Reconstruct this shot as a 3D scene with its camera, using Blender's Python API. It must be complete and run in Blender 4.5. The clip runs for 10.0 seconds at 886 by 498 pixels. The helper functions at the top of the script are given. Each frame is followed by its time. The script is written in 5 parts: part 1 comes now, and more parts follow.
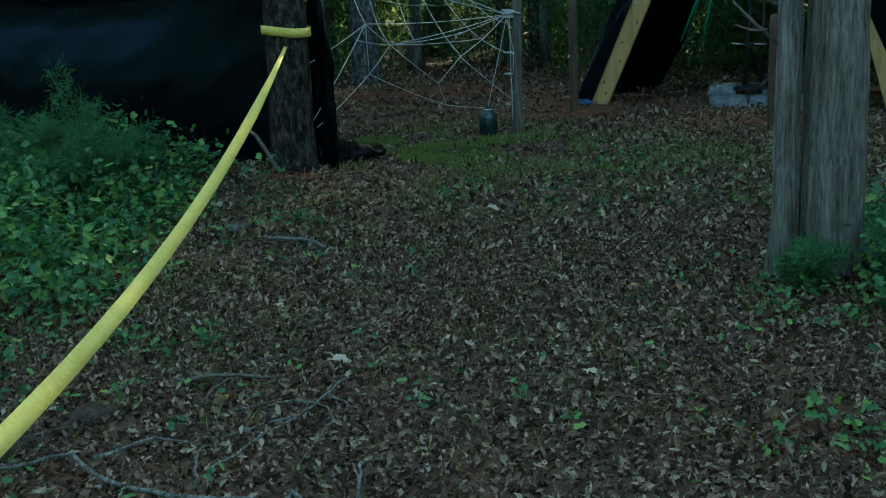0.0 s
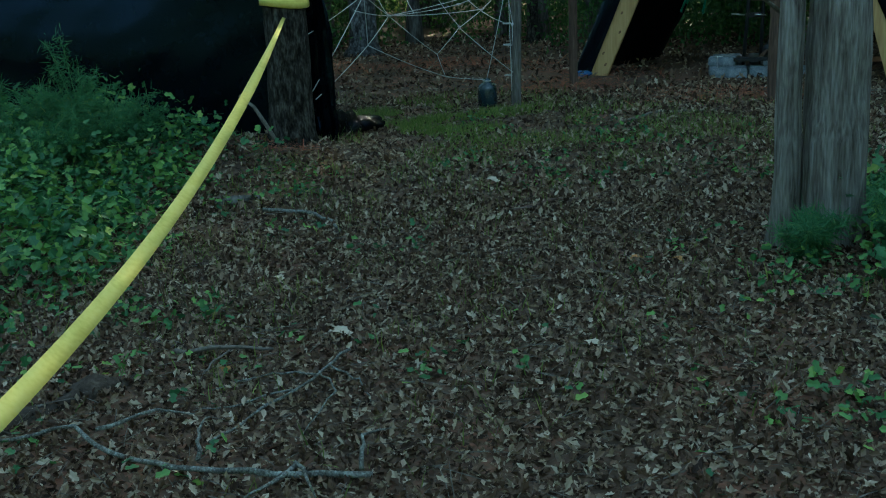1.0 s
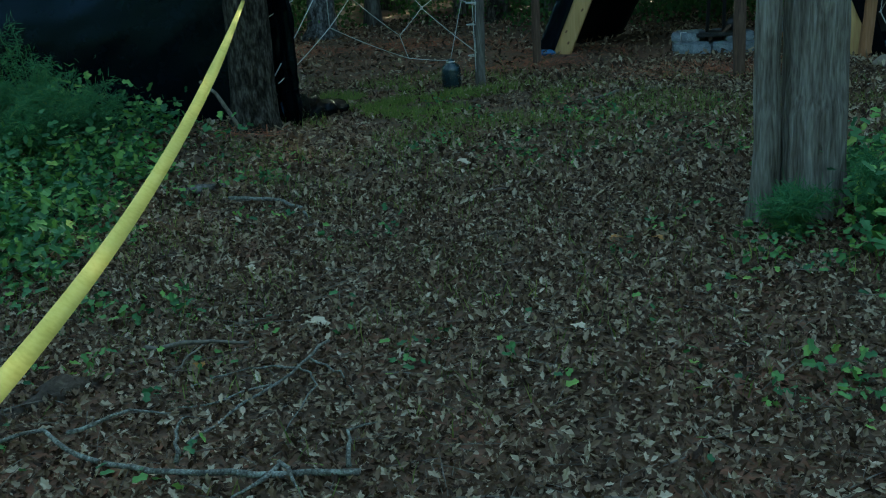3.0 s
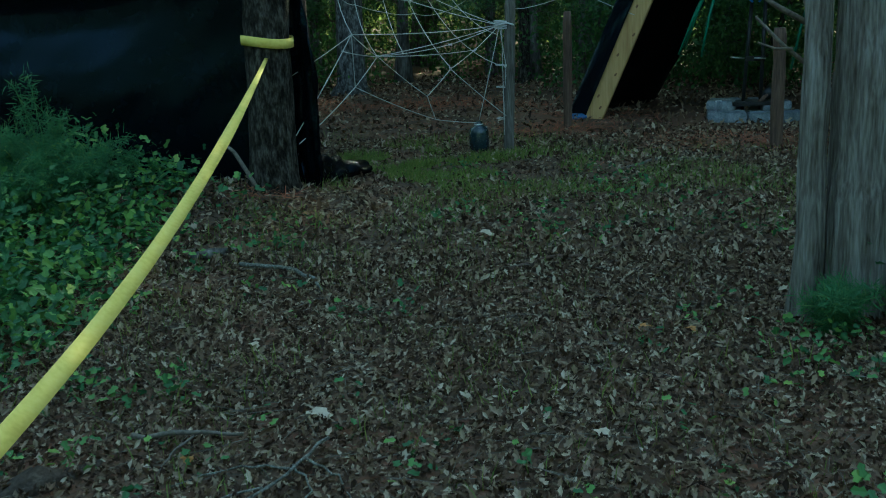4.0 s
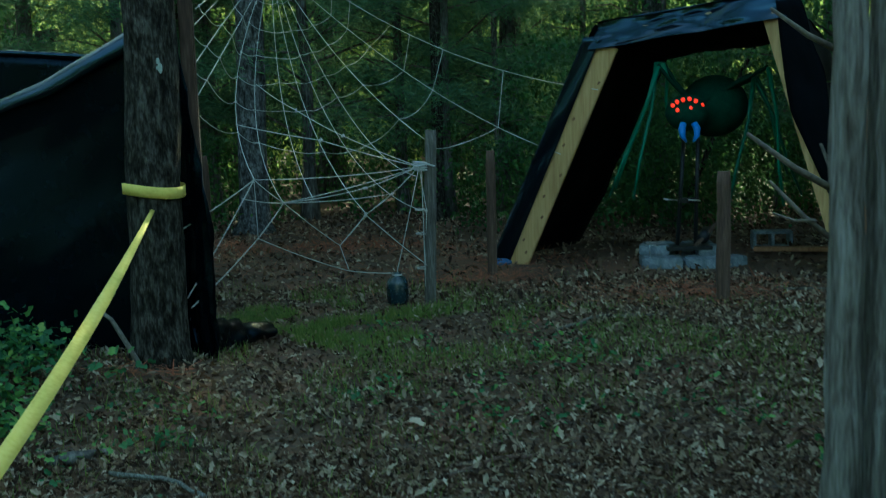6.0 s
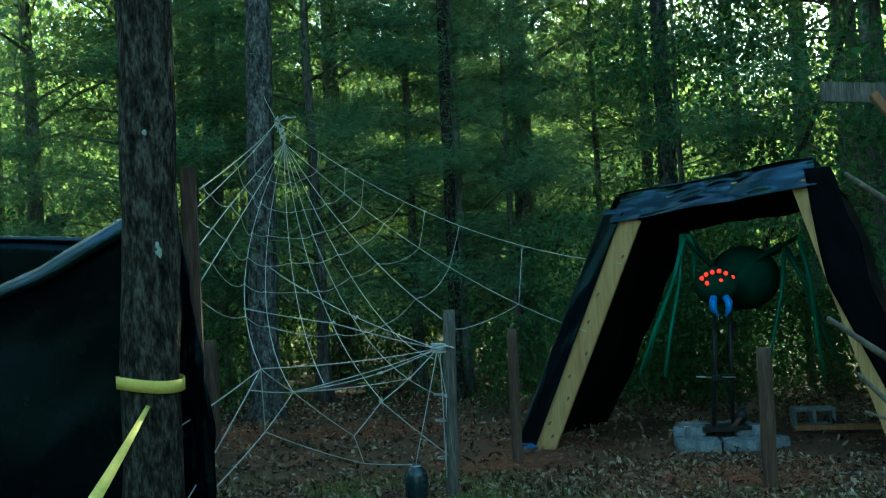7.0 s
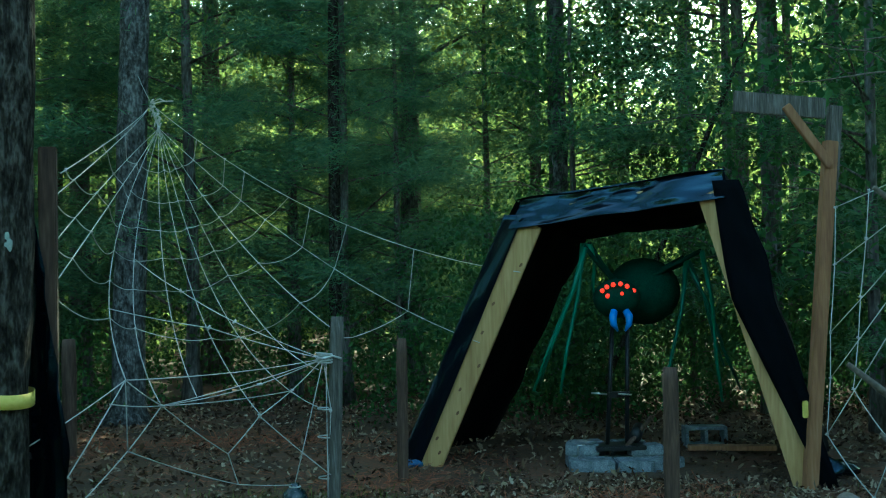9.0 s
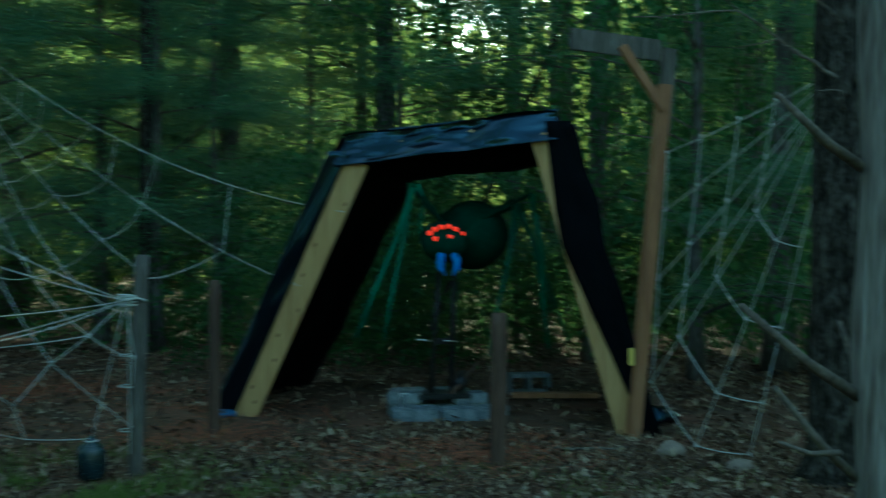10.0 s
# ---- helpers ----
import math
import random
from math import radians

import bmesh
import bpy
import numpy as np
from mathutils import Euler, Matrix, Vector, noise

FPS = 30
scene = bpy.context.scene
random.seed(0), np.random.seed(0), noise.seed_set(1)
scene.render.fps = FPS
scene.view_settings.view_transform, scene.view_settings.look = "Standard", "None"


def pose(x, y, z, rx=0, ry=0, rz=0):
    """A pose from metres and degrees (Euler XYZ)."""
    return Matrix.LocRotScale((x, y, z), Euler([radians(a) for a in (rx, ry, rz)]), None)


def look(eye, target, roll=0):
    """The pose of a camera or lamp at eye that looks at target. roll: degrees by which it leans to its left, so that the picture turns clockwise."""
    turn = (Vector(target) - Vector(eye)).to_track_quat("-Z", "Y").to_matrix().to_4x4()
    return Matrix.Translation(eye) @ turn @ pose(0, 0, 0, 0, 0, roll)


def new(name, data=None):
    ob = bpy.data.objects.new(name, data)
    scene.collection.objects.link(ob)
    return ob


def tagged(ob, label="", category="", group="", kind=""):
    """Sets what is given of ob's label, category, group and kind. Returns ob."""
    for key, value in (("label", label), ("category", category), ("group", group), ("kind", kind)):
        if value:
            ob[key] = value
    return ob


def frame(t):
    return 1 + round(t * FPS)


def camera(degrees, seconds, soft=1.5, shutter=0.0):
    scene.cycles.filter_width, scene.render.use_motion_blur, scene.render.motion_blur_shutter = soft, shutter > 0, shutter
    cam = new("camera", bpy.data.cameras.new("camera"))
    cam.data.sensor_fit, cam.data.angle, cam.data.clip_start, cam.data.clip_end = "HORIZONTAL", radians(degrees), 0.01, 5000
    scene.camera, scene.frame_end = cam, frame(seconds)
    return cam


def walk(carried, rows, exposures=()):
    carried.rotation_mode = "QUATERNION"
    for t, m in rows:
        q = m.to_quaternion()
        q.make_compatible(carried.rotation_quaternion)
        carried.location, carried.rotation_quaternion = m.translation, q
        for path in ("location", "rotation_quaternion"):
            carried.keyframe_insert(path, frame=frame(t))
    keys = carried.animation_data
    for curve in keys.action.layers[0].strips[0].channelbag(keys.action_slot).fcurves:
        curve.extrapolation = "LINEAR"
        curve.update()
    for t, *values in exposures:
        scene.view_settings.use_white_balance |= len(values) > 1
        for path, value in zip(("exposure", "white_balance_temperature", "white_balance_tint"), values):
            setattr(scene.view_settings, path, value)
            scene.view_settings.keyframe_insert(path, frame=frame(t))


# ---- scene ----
cam = camera(44.0, 10.0, soft=1.05, shutter=0.4)
PATH = [
    (0, (0.52, -0.924, 1.487), (0.29, 1.003, 1.006), -3.0),
    (0.5, (0.506, -0.929, 1.481), (0.266, 0.991, 0.976), -3.1),
    (1, (0.505, -0.916, 1.479), (0.278, 0.999, 0.95), -3.1),
    (1.5, (0.491, -0.919, 1.48), (0.254, 0.99, 0.933), -3.6),
    (2, (0.49, -0.893, 1.483), (0.263, 1.015, 0.928), -3.1),
    (2.2, (0.475, -0.899, 1.498), (0.255, 1.011, 0.947), -3.1),
    (3.3, (0.416, -0.723, 1.444), (0.27, 1.19, 0.876), -4.2),
    (3.5, (0.415, -0.67, 1.482), (0.257, 1.241, 0.913), -4.1),
    (4, (0.44, -0.464, 1.495), (0.238, 1.47, 1.026), -2.4),
    (4.5, (0.422, -0.237, 1.483), (0.259, 1.686, 0.956), -1.6),
    (5, (0.345, 0.053, 1.503), (0.31, 1.978, 0.961), -3.8),
    (5.5, (0.3, 0.369, 1.556), (0.26, 2.325, 1.141), -3.2),
    (6, (0.26, 0.629, 1.577), (0.237, 2.613, 1.324), -1.9),
    (6.1, (0.23, 0.69, 1.575), (0.192, 2.676, 1.343), -2.2),
    (6.2, (0.204, 0.794, 1.574), (0.193, 2.786, 1.393), -1.9),
    (7.3, (0.234, 1.196, 1.632), (0.188, 3.194, 1.708), -3.3),
    (7.5, (0.225, 1.264, 1.638), (0.153, 3.261, 1.705), -2.1),
    (8, (0.203, 1.397, 1.644), (0.085, 3.393, 1.683), -2.5),
    (8.5, (0.128, 1.587, 1.652), (0.237, 3.577, 1.809), -1.7),
    (9, (0.089, 1.794, 1.672), (0.282, 3.784, 1.725), -1.1),
    (9.5, (0.069, 2.026, 1.624), (0.328, 4.003, 1.785), -0.3),
    (9.6, (0.098, 2.096, 1.624), (0.37, 4.076, 1.714), 0.2),
    (10, (0.158, 2.295, 1.616), (0.668, 4.228, 1.57), 0.1),
]
walk(cam, [(t, look(e, a, r)) for t, e, a, r in PATH],
     ((0, 2.42, 6350, -18), (6.0, 2.4, 6300, -26), (7.5, 2.72, 5950, -31), (9.5, 2.78, 6000, -28), (10, 2.2, 5950, -34)))

# ---- light ----
SUN_ELEVATION, SUN_AZIMUTH = radians(32), radians(16)   # azimuth from +y towards +x
world = bpy.data.worlds.new("evening_sky")
scene.world = world
world.use_nodes = True
wn = world.node_tree
sky = wn.nodes.new("ShaderNodeTexSky")
sky.sky_type, sky.sun_disc = "NISHITA", False
sky.sun_elevation, sky.sun_rotation = SUN_ELEVATION, SUN_AZIMUTH
wn.links.new(sky.outputs[0], wn.nodes["Background"].inputs[0])
wn.nodes["Background"].inputs[1].default_value = 0.15
sun = new("sun", bpy.data.lights.new("sun", "SUN"))
sun.data.energy, sun.data.angle, sun.data.color = 5.0, radians(0.6), (1.0, 0.9, 0.72)
sd = Vector((math.sin(SUN_AZIMUTH) * math.cos(SUN_ELEVATION), math.cos(SUN_AZIMUTH) * math.cos(SUN_ELEVATION), math.sin(SUN_ELEVATION)))
sun.matrix_world = look(sd * 60, (0, 0, 0))


# ---- materials ----
def ramp_of(nt, stops):
    r = nt.nodes.new("ShaderNodeValToRGB")
    while len(r.color_ramp.elements) < len(stops):
        r.color_ramp.elements.new(0.5)
    for e, (p, c) in zip(r.color_ramp.elements, stops):
        e.position, e.color = p, (*c, 1)
    return r


def material(name, stops, scale=8.0, rough=0.8, bump=0.3, stretch=(1, 1, 1), fine=6.0, island=0.0, metal=0.0, through_light=0.0, spread=0.08, distance=0.02, spec=0.3):
    """Noise of two sizes runs through the colour stops; island shifts each loose piece along them; through_light is the translucent share."""
    m = bpy.data.materials.new(name)
    m.use_nodes = True
    nt = m.node_tree
    b = nt.nodes["Principled BSDF"]
    tc, mp = nt.nodes.new("ShaderNodeTexCoord"), nt.nodes.new("ShaderNodeMapping")
    mp.inputs["Scale"].default_value = stretch
    nt.links.new(tc.outputs["Object"], mp.inputs[0])
    n1, n2 = nt.nodes.new("ShaderNodeTexNoise"), nt.nodes.new("ShaderNodeTexNoise")
    n1.inputs["Scale"].default_value, n2.inputs["Scale"].default_value = scale, scale * fine
    n1.inputs["Detail"].default_value, n2.inputs["Detail"].default_value = 4, 3
    for n in (n1, n2):
        nt.links.new(mp.outputs[0], n.inputs["Vector"])
    mix = nt.nodes.new("ShaderNodeMath")
    mix.operation = "MULTIPLY_ADD"
    mix.inputs[1].default_value = 0.45
    nt.links.new(n2.outputs[0], mix.inputs[0])
    half = nt.nodes.new("ShaderNodeMath")
    half.operation = "MULTIPLY"
    half.inputs[1].default_value = 0.55
    nt.links.new(n1.outputs[0], half.inputs[0])
    nt.links.new(half.outputs[0], mix.inputs[2])
    value = mix.outputs[0]
    if island:
        geo = nt.nodes.new("ShaderNodeNewGeometry")
        mi = nt.nodes.new("ShaderNodeMix")
        mi.inputs[0].default_value = island
        nt.links.new(value, mi.inputs[2])
        nt.links.new(geo.outputs["Random Per Island"], mi.inputs[3])
        value = mi.outputs[0]
    r = ramp_of(nt, stops)
    nt.links.new(value, r.inputs[0])
    nt.links.new(r.outputs[0], b.inputs["Base Color"])
    rr = nt.nodes.new("ShaderNodeMapRange")
    rr.inputs[3].default_value, rr.inputs[4].default_value = max(0.03, rough - spread), min(1, rough + spread)
    nt.links.new(n2.outputs[0], rr.inputs[0])
    nt.links.new(rr.outputs[0], b.inputs["Roughness"])
    b.inputs["Metallic"].default_value = metal
    b.inputs["Specular IOR Level"].default_value = spec
    if bump:
        bp = nt.nodes.new("ShaderNodeBump")
        bp.inputs["Strength"].default_value, bp.inputs["Distance"].default_value = bump, distance
        nt.links.new(mix.outputs[0], bp.inputs["Height"])
        nt.links.new(bp.outputs[0], b.inputs["Normal"])
    if through_light:
        tr, ms = nt.nodes.new("ShaderNodeBsdfTranslucent"), nt.nodes.new("ShaderNodeMixShader")
        ms.inputs[0].default_value = through_light
        nt.links.new(r.outputs[0], tr.inputs[0])
        nt.links.new(b.outputs[0], ms.inputs[1])
        nt.links.new(tr.outputs[0], ms.inputs[2])
        nt.links.new(ms.outputs[0], nt.nodes["Material Output"].inputs[0])
    return m


def glow(name, color, strength):
    m = bpy.data.materials.new(name)
    m.use_nodes = True
    b = m.node_tree.nodes["Principled BSDF"]
    b.inputs["Base Color"].default_value = (*color, 1)
    b.inputs["Emission Color"].default_value = (*color, 1)
    b.inputs["Emission Strength"].default_value = strength
    return m


SOIL = material("forest_soil", [(0.3, (0.035, 0.022, 0.014)), (0.5, (0.075, 0.045, 0.026)), (0.66, (0.15, 0.06, 0.033))], 1.3, 0.95, 0.8, fine=22, distance=0.03)
LITTER = material("dead_leaves", [(0.0, (0.016, 0.009, 0.006)), (0.32, (0.062, 0.034, 0.02)), (0.62, (0.16, 0.104, 0.066)), (0.84, (0.34, 0.265, 0.185)), (0.95, (0.46, 0.385, 0.29)), (1.0, (0.38, 0.2, 0.08))], 20, 0.75, 0.3, island=0.85, through_light=0.12, distance=0.004, spec=0.18)
NEEDLES = material("pine_straw", [(0.2, (0.19, 0.05, 0.025)), (0.8, (0.34, 0.12, 0.055))], 14, 0.85, 0.2, island=0.8, distance=0.004)
GRASS = material("grass_blades", [(0.0, (0.06, 0.1, 0.02)), (0.6, (0.15, 0.2, 0.04)), (1.0, (0.27, 0.27, 0.07))], 9, 0.7, 0.0, island=0.8, through_light=0.3)
WEED = material("weed_leaves", [(0.0, (0.02, 0.07, 0.03)), (0.5, (0.06, 0.15, 0.05)), (0.85, (0.17, 0.3, 0.065)), (1.0, (0.36, 0.34, 0.07))], 9, 0.55, 0.2, island=0.8, through_light=0.3, distance=0.003)
LEAF = material("tree_leaves", [(0.0, (0.055, 0.12, 0.036)), (0.5, (0.1, 0.19, 0.054)), (0.85, (0.18, 0.25, 0.06)), (1.0, (0.3, 0.27, 0.07))], 3, 0.68, 0.0, island=0.6, through_light=0.5, spec=0.12)
PINE = material("pine_foliage", [(0.0, (0.07, 0.14, 0.085)), (0.6, (0.12, 0.205, 0.11)), (1.0, (0.19, 0.26, 0.1))], 3, 0.7, 0.0, island=0.7, through_light=0.42, spec=0.1)
# darker copy of LEAF, with the shade under the trees put into the colour
SHADED_LEAF = material("shaded_leaves", [(0.0, (0.03, 0.07, 0.03)), (0.5, (0.06, 0.125, 0.045)), (0.85, (0.1, 0.17, 0.05)), (1.0, (0.2, 0.2, 0.06))], 3, 0.7, 0.0, island=0.6, through_light=0.45, spec=0.1)
# paler copy of LEAF: sunlight and haze are put into the colour
FAR_LEAF = material("sun_coloured_leaves", [(0.0, (0.12, 0.18, 0.06)), (0.5, (0.21, 0.28, 0.085)), (1.0, (0.38, 0.4, 0.13))], 1.5, 0.7, 0.0, island=0.6, through_light=0.62, spec=0.1)
BARK = material("oak_bark", [(0.38, (0.007, 0.006, 0.005)), (0.5, (0.03, 0.026, 0.021)), (0.64, (0.1, 0.09, 0.076))], 24, 0.95, 1.0, stretch=(1, 1, 0.34), fine=3, distance=0.07, spec=0.08)
BARK_GREY = material("pale_bark", [(0.35, (0.035, 0.032, 0.03)), (0.52, (0.11, 0.1, 0.092)), (0.68, (0.24, 0.23, 0.215))], 9, 0.92, 0.8, stretch=(1, 1, 0.25), fine=5, distance=0.05, spec=0.1)
BARK_MOTTLED = material("mottled_oak_bark", [(0.36, (0.02, 0.019, 0.018)), (0.5, (0.075, 0.072, 0.07)), (0.64, (0.2, 0.195, 0.19))], 15, 0.95, 1.0, stretch=(1, 1, 0.5), fine=3, distance=0.05, spec=0.08)
CEDAR = material("weathered_cedar", [(0.3, (0.04, 0.03, 0.025)), (0.5, (0.14, 0.125, 0.11)), (0.7, (0.26, 0.245, 0.225))], 26, 0.9, 1.0, stretch=(1, 1, 0.09), fine=4, distance=0.03, spec=0.1)
POSTWOOD = material("grey_post_wood", [(0.3, (0.035, 0.03, 0.025)), (0.52, (0.1, 0.088, 0.076)), (0.72, (0.2, 0.184, 0.164))], 26, 0.9, 0.7, stretch=(1, 1, 0.08), fine=4, distance=0.01)
REDWOOD = material("red_brown_post_wood", [(0.3, (0.035, 0.02, 0.015)), (0.55, (0.09, 0.054, 0.038)), (0.75, (0.15, 0.1, 0.078))], 18, 0.9, 0.7, stretch=(1, 1, 0.1), fine=4, distance=0.01)
PINEBOARD = material("new_pine_board", [(0.3, (0.26, 0.145, 0.055)), (0.5, (0.38, 0.235, 0.095)), (0.7, (0.5, 0.33, 0.15))], 10, 0.7, 0.25, stretch=(1, 1, 0.09), fine=5, distance=0.004)
KNOT = material("wood_knot", [(0.3, (0.09, 0.045, 0.02)), (0.7, (0.2, 0.1, 0.045))], 40, 0.7, 0.2, distance=0.003)
POLEWOOD = material("orange_brown_pole", [(0.3, (0.16, 0.07, 0.035)), (0.55, (0.28, 0.135, 0.065)), (0.75, (0.36, 0.2, 0.11))], 12, 0.8, 0.5, stretch=(1, 1, 0.1), fine=5, distance=0.008)
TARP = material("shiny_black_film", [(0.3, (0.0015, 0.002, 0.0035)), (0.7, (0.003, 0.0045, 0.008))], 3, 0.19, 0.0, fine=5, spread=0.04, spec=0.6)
# same plastic as TARP, gloss cut so that the shaded sheets stay black
SHEET = material("dull_shaded_sheet", [(0.3, (0.0015, 0.002, 0.003)), (0.7, (0.003, 0.004, 0.006))], 2, 0.6, 0.0, fine=5, spread=0.06, spec=0.02)
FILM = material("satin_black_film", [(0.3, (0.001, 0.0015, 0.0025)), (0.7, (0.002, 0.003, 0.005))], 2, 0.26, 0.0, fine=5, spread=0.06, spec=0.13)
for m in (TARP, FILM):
    m.node_tree.nodes["Principled BSDF"].inputs["Specular Tint"].default_value = (0.38, 0.68, 1.0, 1)   # the sky's blue is put into the film's sheen
PALE_TARP = material("pale_blue_tarp", [(0.3, (0.34, 0.42, 0.48)), (0.7, (0.46, 0.54, 0.6))], 5, 0.6, 0.2, distance=0.01)
BLUE_TARP = material("blue_plastic_scrap", [(0.3, (0.02, 0.07, 0.16)), (0.7, (0.04, 0.11, 0.24))], 8, 0.35, 0.2, distance=0.01)
LICHEN = material("pale_lichen", [(0.3, (0.2, 0.24, 0.21)), (0.7, (0.36, 0.4, 0.35))], 60, 0.95, 0.6, distance=0.004)
TAPE = material("yellow_tape", [(0.25, (0.6, 0.45, 0.08)), (0.5, (0.74, 0.59, 0.14)), (0.75, (0.8, 0.66, 0.2))], 6, 0.7, 0.15, fine=8, through_light=0.2, distance=0.004)
ROPE = material("cotton_rope", [(0.3, (0.34, 0.34, 0.32)), (0.7, (0.52, 0.52, 0.49))], 60, 0.9, 0.5, distance=0.002)
TWIG = material("dead_twigs", [(0.3, (0.045, 0.037, 0.03)), (0.55, (0.13, 0.11, 0.09)), (0.75, (0.25, 0.225, 0.19))], 20, 0.9, 0.5, fine=4, distance=0.004)
PALE_TWIG = material("lichened_twigs", [(0.34, (0.025, 0.022, 0.018)), (0.5, (0.1, 0.096, 0.082)), (0.66, (0.24, 0.25, 0.22))], 40, 0.9, 0.6, fine=4, distance=0.004)
ROTTEN = material("rotten_wood", [(0.3, (0.016, 0.011, 0.008)), (0.55, (0.05, 0.036, 0.026)), (0.75, (0.1, 0.078, 0.058))], 22, 0.95, 0.8, stretch=(1, 1, 1), fine=4, distance=0.012)
CONCRETE = material("concrete_block", [(0.32, (0.06, 0.07, 0.08)), (0.5, (0.15, 0.17, 0.19)), (0.68, (0.32, 0.34, 0.36))], 14, 0.95, 0.6, fine=6, distance=0.006)
STEEL = material("black_steel", [(0.3, (0.012, 0.012, 0.014)), (0.7, (0.03, 0.03, 0.033))], 12, 0.45, 0.1, metal=0.4)
BRIGHT = material("bare_metal", [(0.3, (0.5, 0.5, 0.52)), (0.7, (0.7, 0.7, 0.72))], 20, 0.3, 0.1, metal=1.0)
FUR = material("dark_green_cloth", [(0.3, (0.005, 0.02, 0.013)), (0.7, (0.012, 0.045, 0.027))], 12, 0.95, 0.6, distance=0.01, spec=0.03)
GARLAND = material("green_garland", [(0.0, (0.006, 0.062, 0.035)), (1.0, (0.016, 0.15, 0.08))], 20, 0.45, 0.2, island=0.8, distance=0.004)
RED_LAMP = glow("red_eye_lamp", (1.0, 0.035, 0.02), 0.17)
BLUE = material("blue_plastic_fang", [(0.3, (0.02, 0.12, 0.42)), (0.7, (0.04, 0.2, 0.6))], 15, 0.35, 0.1)
JAR = material("dark_blue_bottle", [(0.3, (0.006, 0.015, 0.02)), (0.7, (0.016, 0.034, 0.042))], 10, 0.25, 0.1, spec=0.6)
STONE = material("field_stone", [(0.3, (0.13, 0.1, 0.08)), (0.7, (0.28, 0.22, 0.18))], 9, 0.9, 0.6, distance=0.01)
ROPE_LEAF = material("pale_dry_leaf", [(0.3, (0.34, 0.27, 0.19)), (0.7, (0.48, 0.4, 0.3))], 30, 0.75, 0.4, through_light=0.1, distance=0.003)
ORANGE_LEAF = material("orange_dry_leaf", [(0.3, (0.26, 0.12, 0.04)), (0.7, (0.42, 0.2, 0.06))], 30, 0.7, 0.4, through_light=0.15, distance=0.003)
FENNEL = material("feathery_leaves", [(0.0, (0.035, 0.11, 0.05)), (0.8, (0.08, 0.19, 0.07)), (1.0, (0.2, 0.25, 0.06))], 6, 0.7, 0.0, island=0.8, through_light=0.35)

R = random.Random(7)


# ---- mesh helpers ----
def mesh_of(name, verts, faces, mat, smooth=False, ids=None):
    me = bpy.data.meshes.new(name)
    me.from_pydata([tuple(v) for v in verts], [], faces)
    for m in (mat if isinstance(mat, (list, tuple)) else [mat]):
        me.materials.append(m)
    if ids is not None:
        me.polygons.foreach_set("material_index", ids)
    me.polygons.foreach_set("use_smooth", [smooth] * len(me.polygons))
    me.update()
    return me


def part(name, me, parent=None, label="", at=None):
    ob = new(name, me)
    if parent is not None:
        ob.parent = parent
    if at is not None:
        ob.matrix_basis = at
    if label:
        tagged(ob, label)
    return ob


def thing(name, place=(0, 0, 0)):
    ob = new(name)
    ob.location = place
    return ob


def sweep(points, radii, sides=6, wobble=0.0, rnd=None, flute=0.0, lobes=5):
    """Verts and faces of a round, capped stem along points."""
    pts = [Vector(p) for p in points]
    if isinstance(radii, (int, float)):
        radii = [radii] * len(pts)
    verts, faces = [], []
    side = None
    for i, p in enumerate(pts):
        d = (pts[min(i + 1, len(pts) - 1)] - pts[max(i - 1, 0)])
        d = d.normalized() if d.length > 1e-9 else Vector((0, 0, 1))
        if side is None:
            side = d.orthogonal().normalized()
        side = (side - d * side.dot(d))
        side = side.normalized() if side.length > 1e-6 else d.orthogonal().normalized()
        up = d.cross(side)
        for k in range(sides):
            a = 2 * math.pi * k / sides
            r = radii[i]
            if flute:
                r *= 1 + flute * math.sin(lobes * a + 0.35 * i) + 0.4 * flute * math.sin(2.3 * lobes * a + 1.7)
            if wobble:
                r *= 1 + wobble * noise.noise(p * 5 + Vector((math.cos(a), math.sin(a), 0)) * 2.0)
            verts.append(p + side * (r * math.cos(a)) + up * (r * math.sin(a)))
    for i in range(len(pts) - 1):
        for k in range(sides):
            a, b = i * sides + k, i * sides + (k + 1) % sides
            faces.append((a, b, b + sides, a + sides))
    faces.append(tuple(reversed(range(sides))))
    faces.append(tuple(range((len(pts) - 1) * sides, len(pts) * sides)))
    return verts, faces


class Soup:
    """Collects several pieces of one part."""

    def __init__(self):
        self.v, self.f, self.ids = [], [], []

    def add(self, vf, idx=0):
        k = len(self.v)
        self.v += vf[0]
        self.f += [tuple(i + k for i in f) for f in vf[1]]
        self.ids += [idx] * len(vf[1])

    def mesh(self, name, mat, smooth=True):
        return mesh_of(name, self.v, self.f, mat, smooth, self.ids)


def box(x0, x1, y0, y1, z0, z1, bevel=0.006):
    bm = bmesh.new()
    bmesh.ops.create_cube(bm, size=1)
    bmesh.ops.scale(bm, vec=(x1 - x0, y1 - y0, z1 - z0), verts=bm.verts)
    bmesh.ops.translate(bm, vec=((x0 + x1) / 2, (y0 + y1) / 2, (z0 + z1) / 2), verts=bm.verts)
    if bevel:
        bmesh.ops.bevel(bm, geom=bm.edges[:], offset=bevel, segments=2, affect="EDGES")
    bm.verts.index_update()
    out = [v.co.copy() for v in bm.verts], [tuple(v.index for v in f.verts) for f in bm.faces]
    bm.free()
    return out


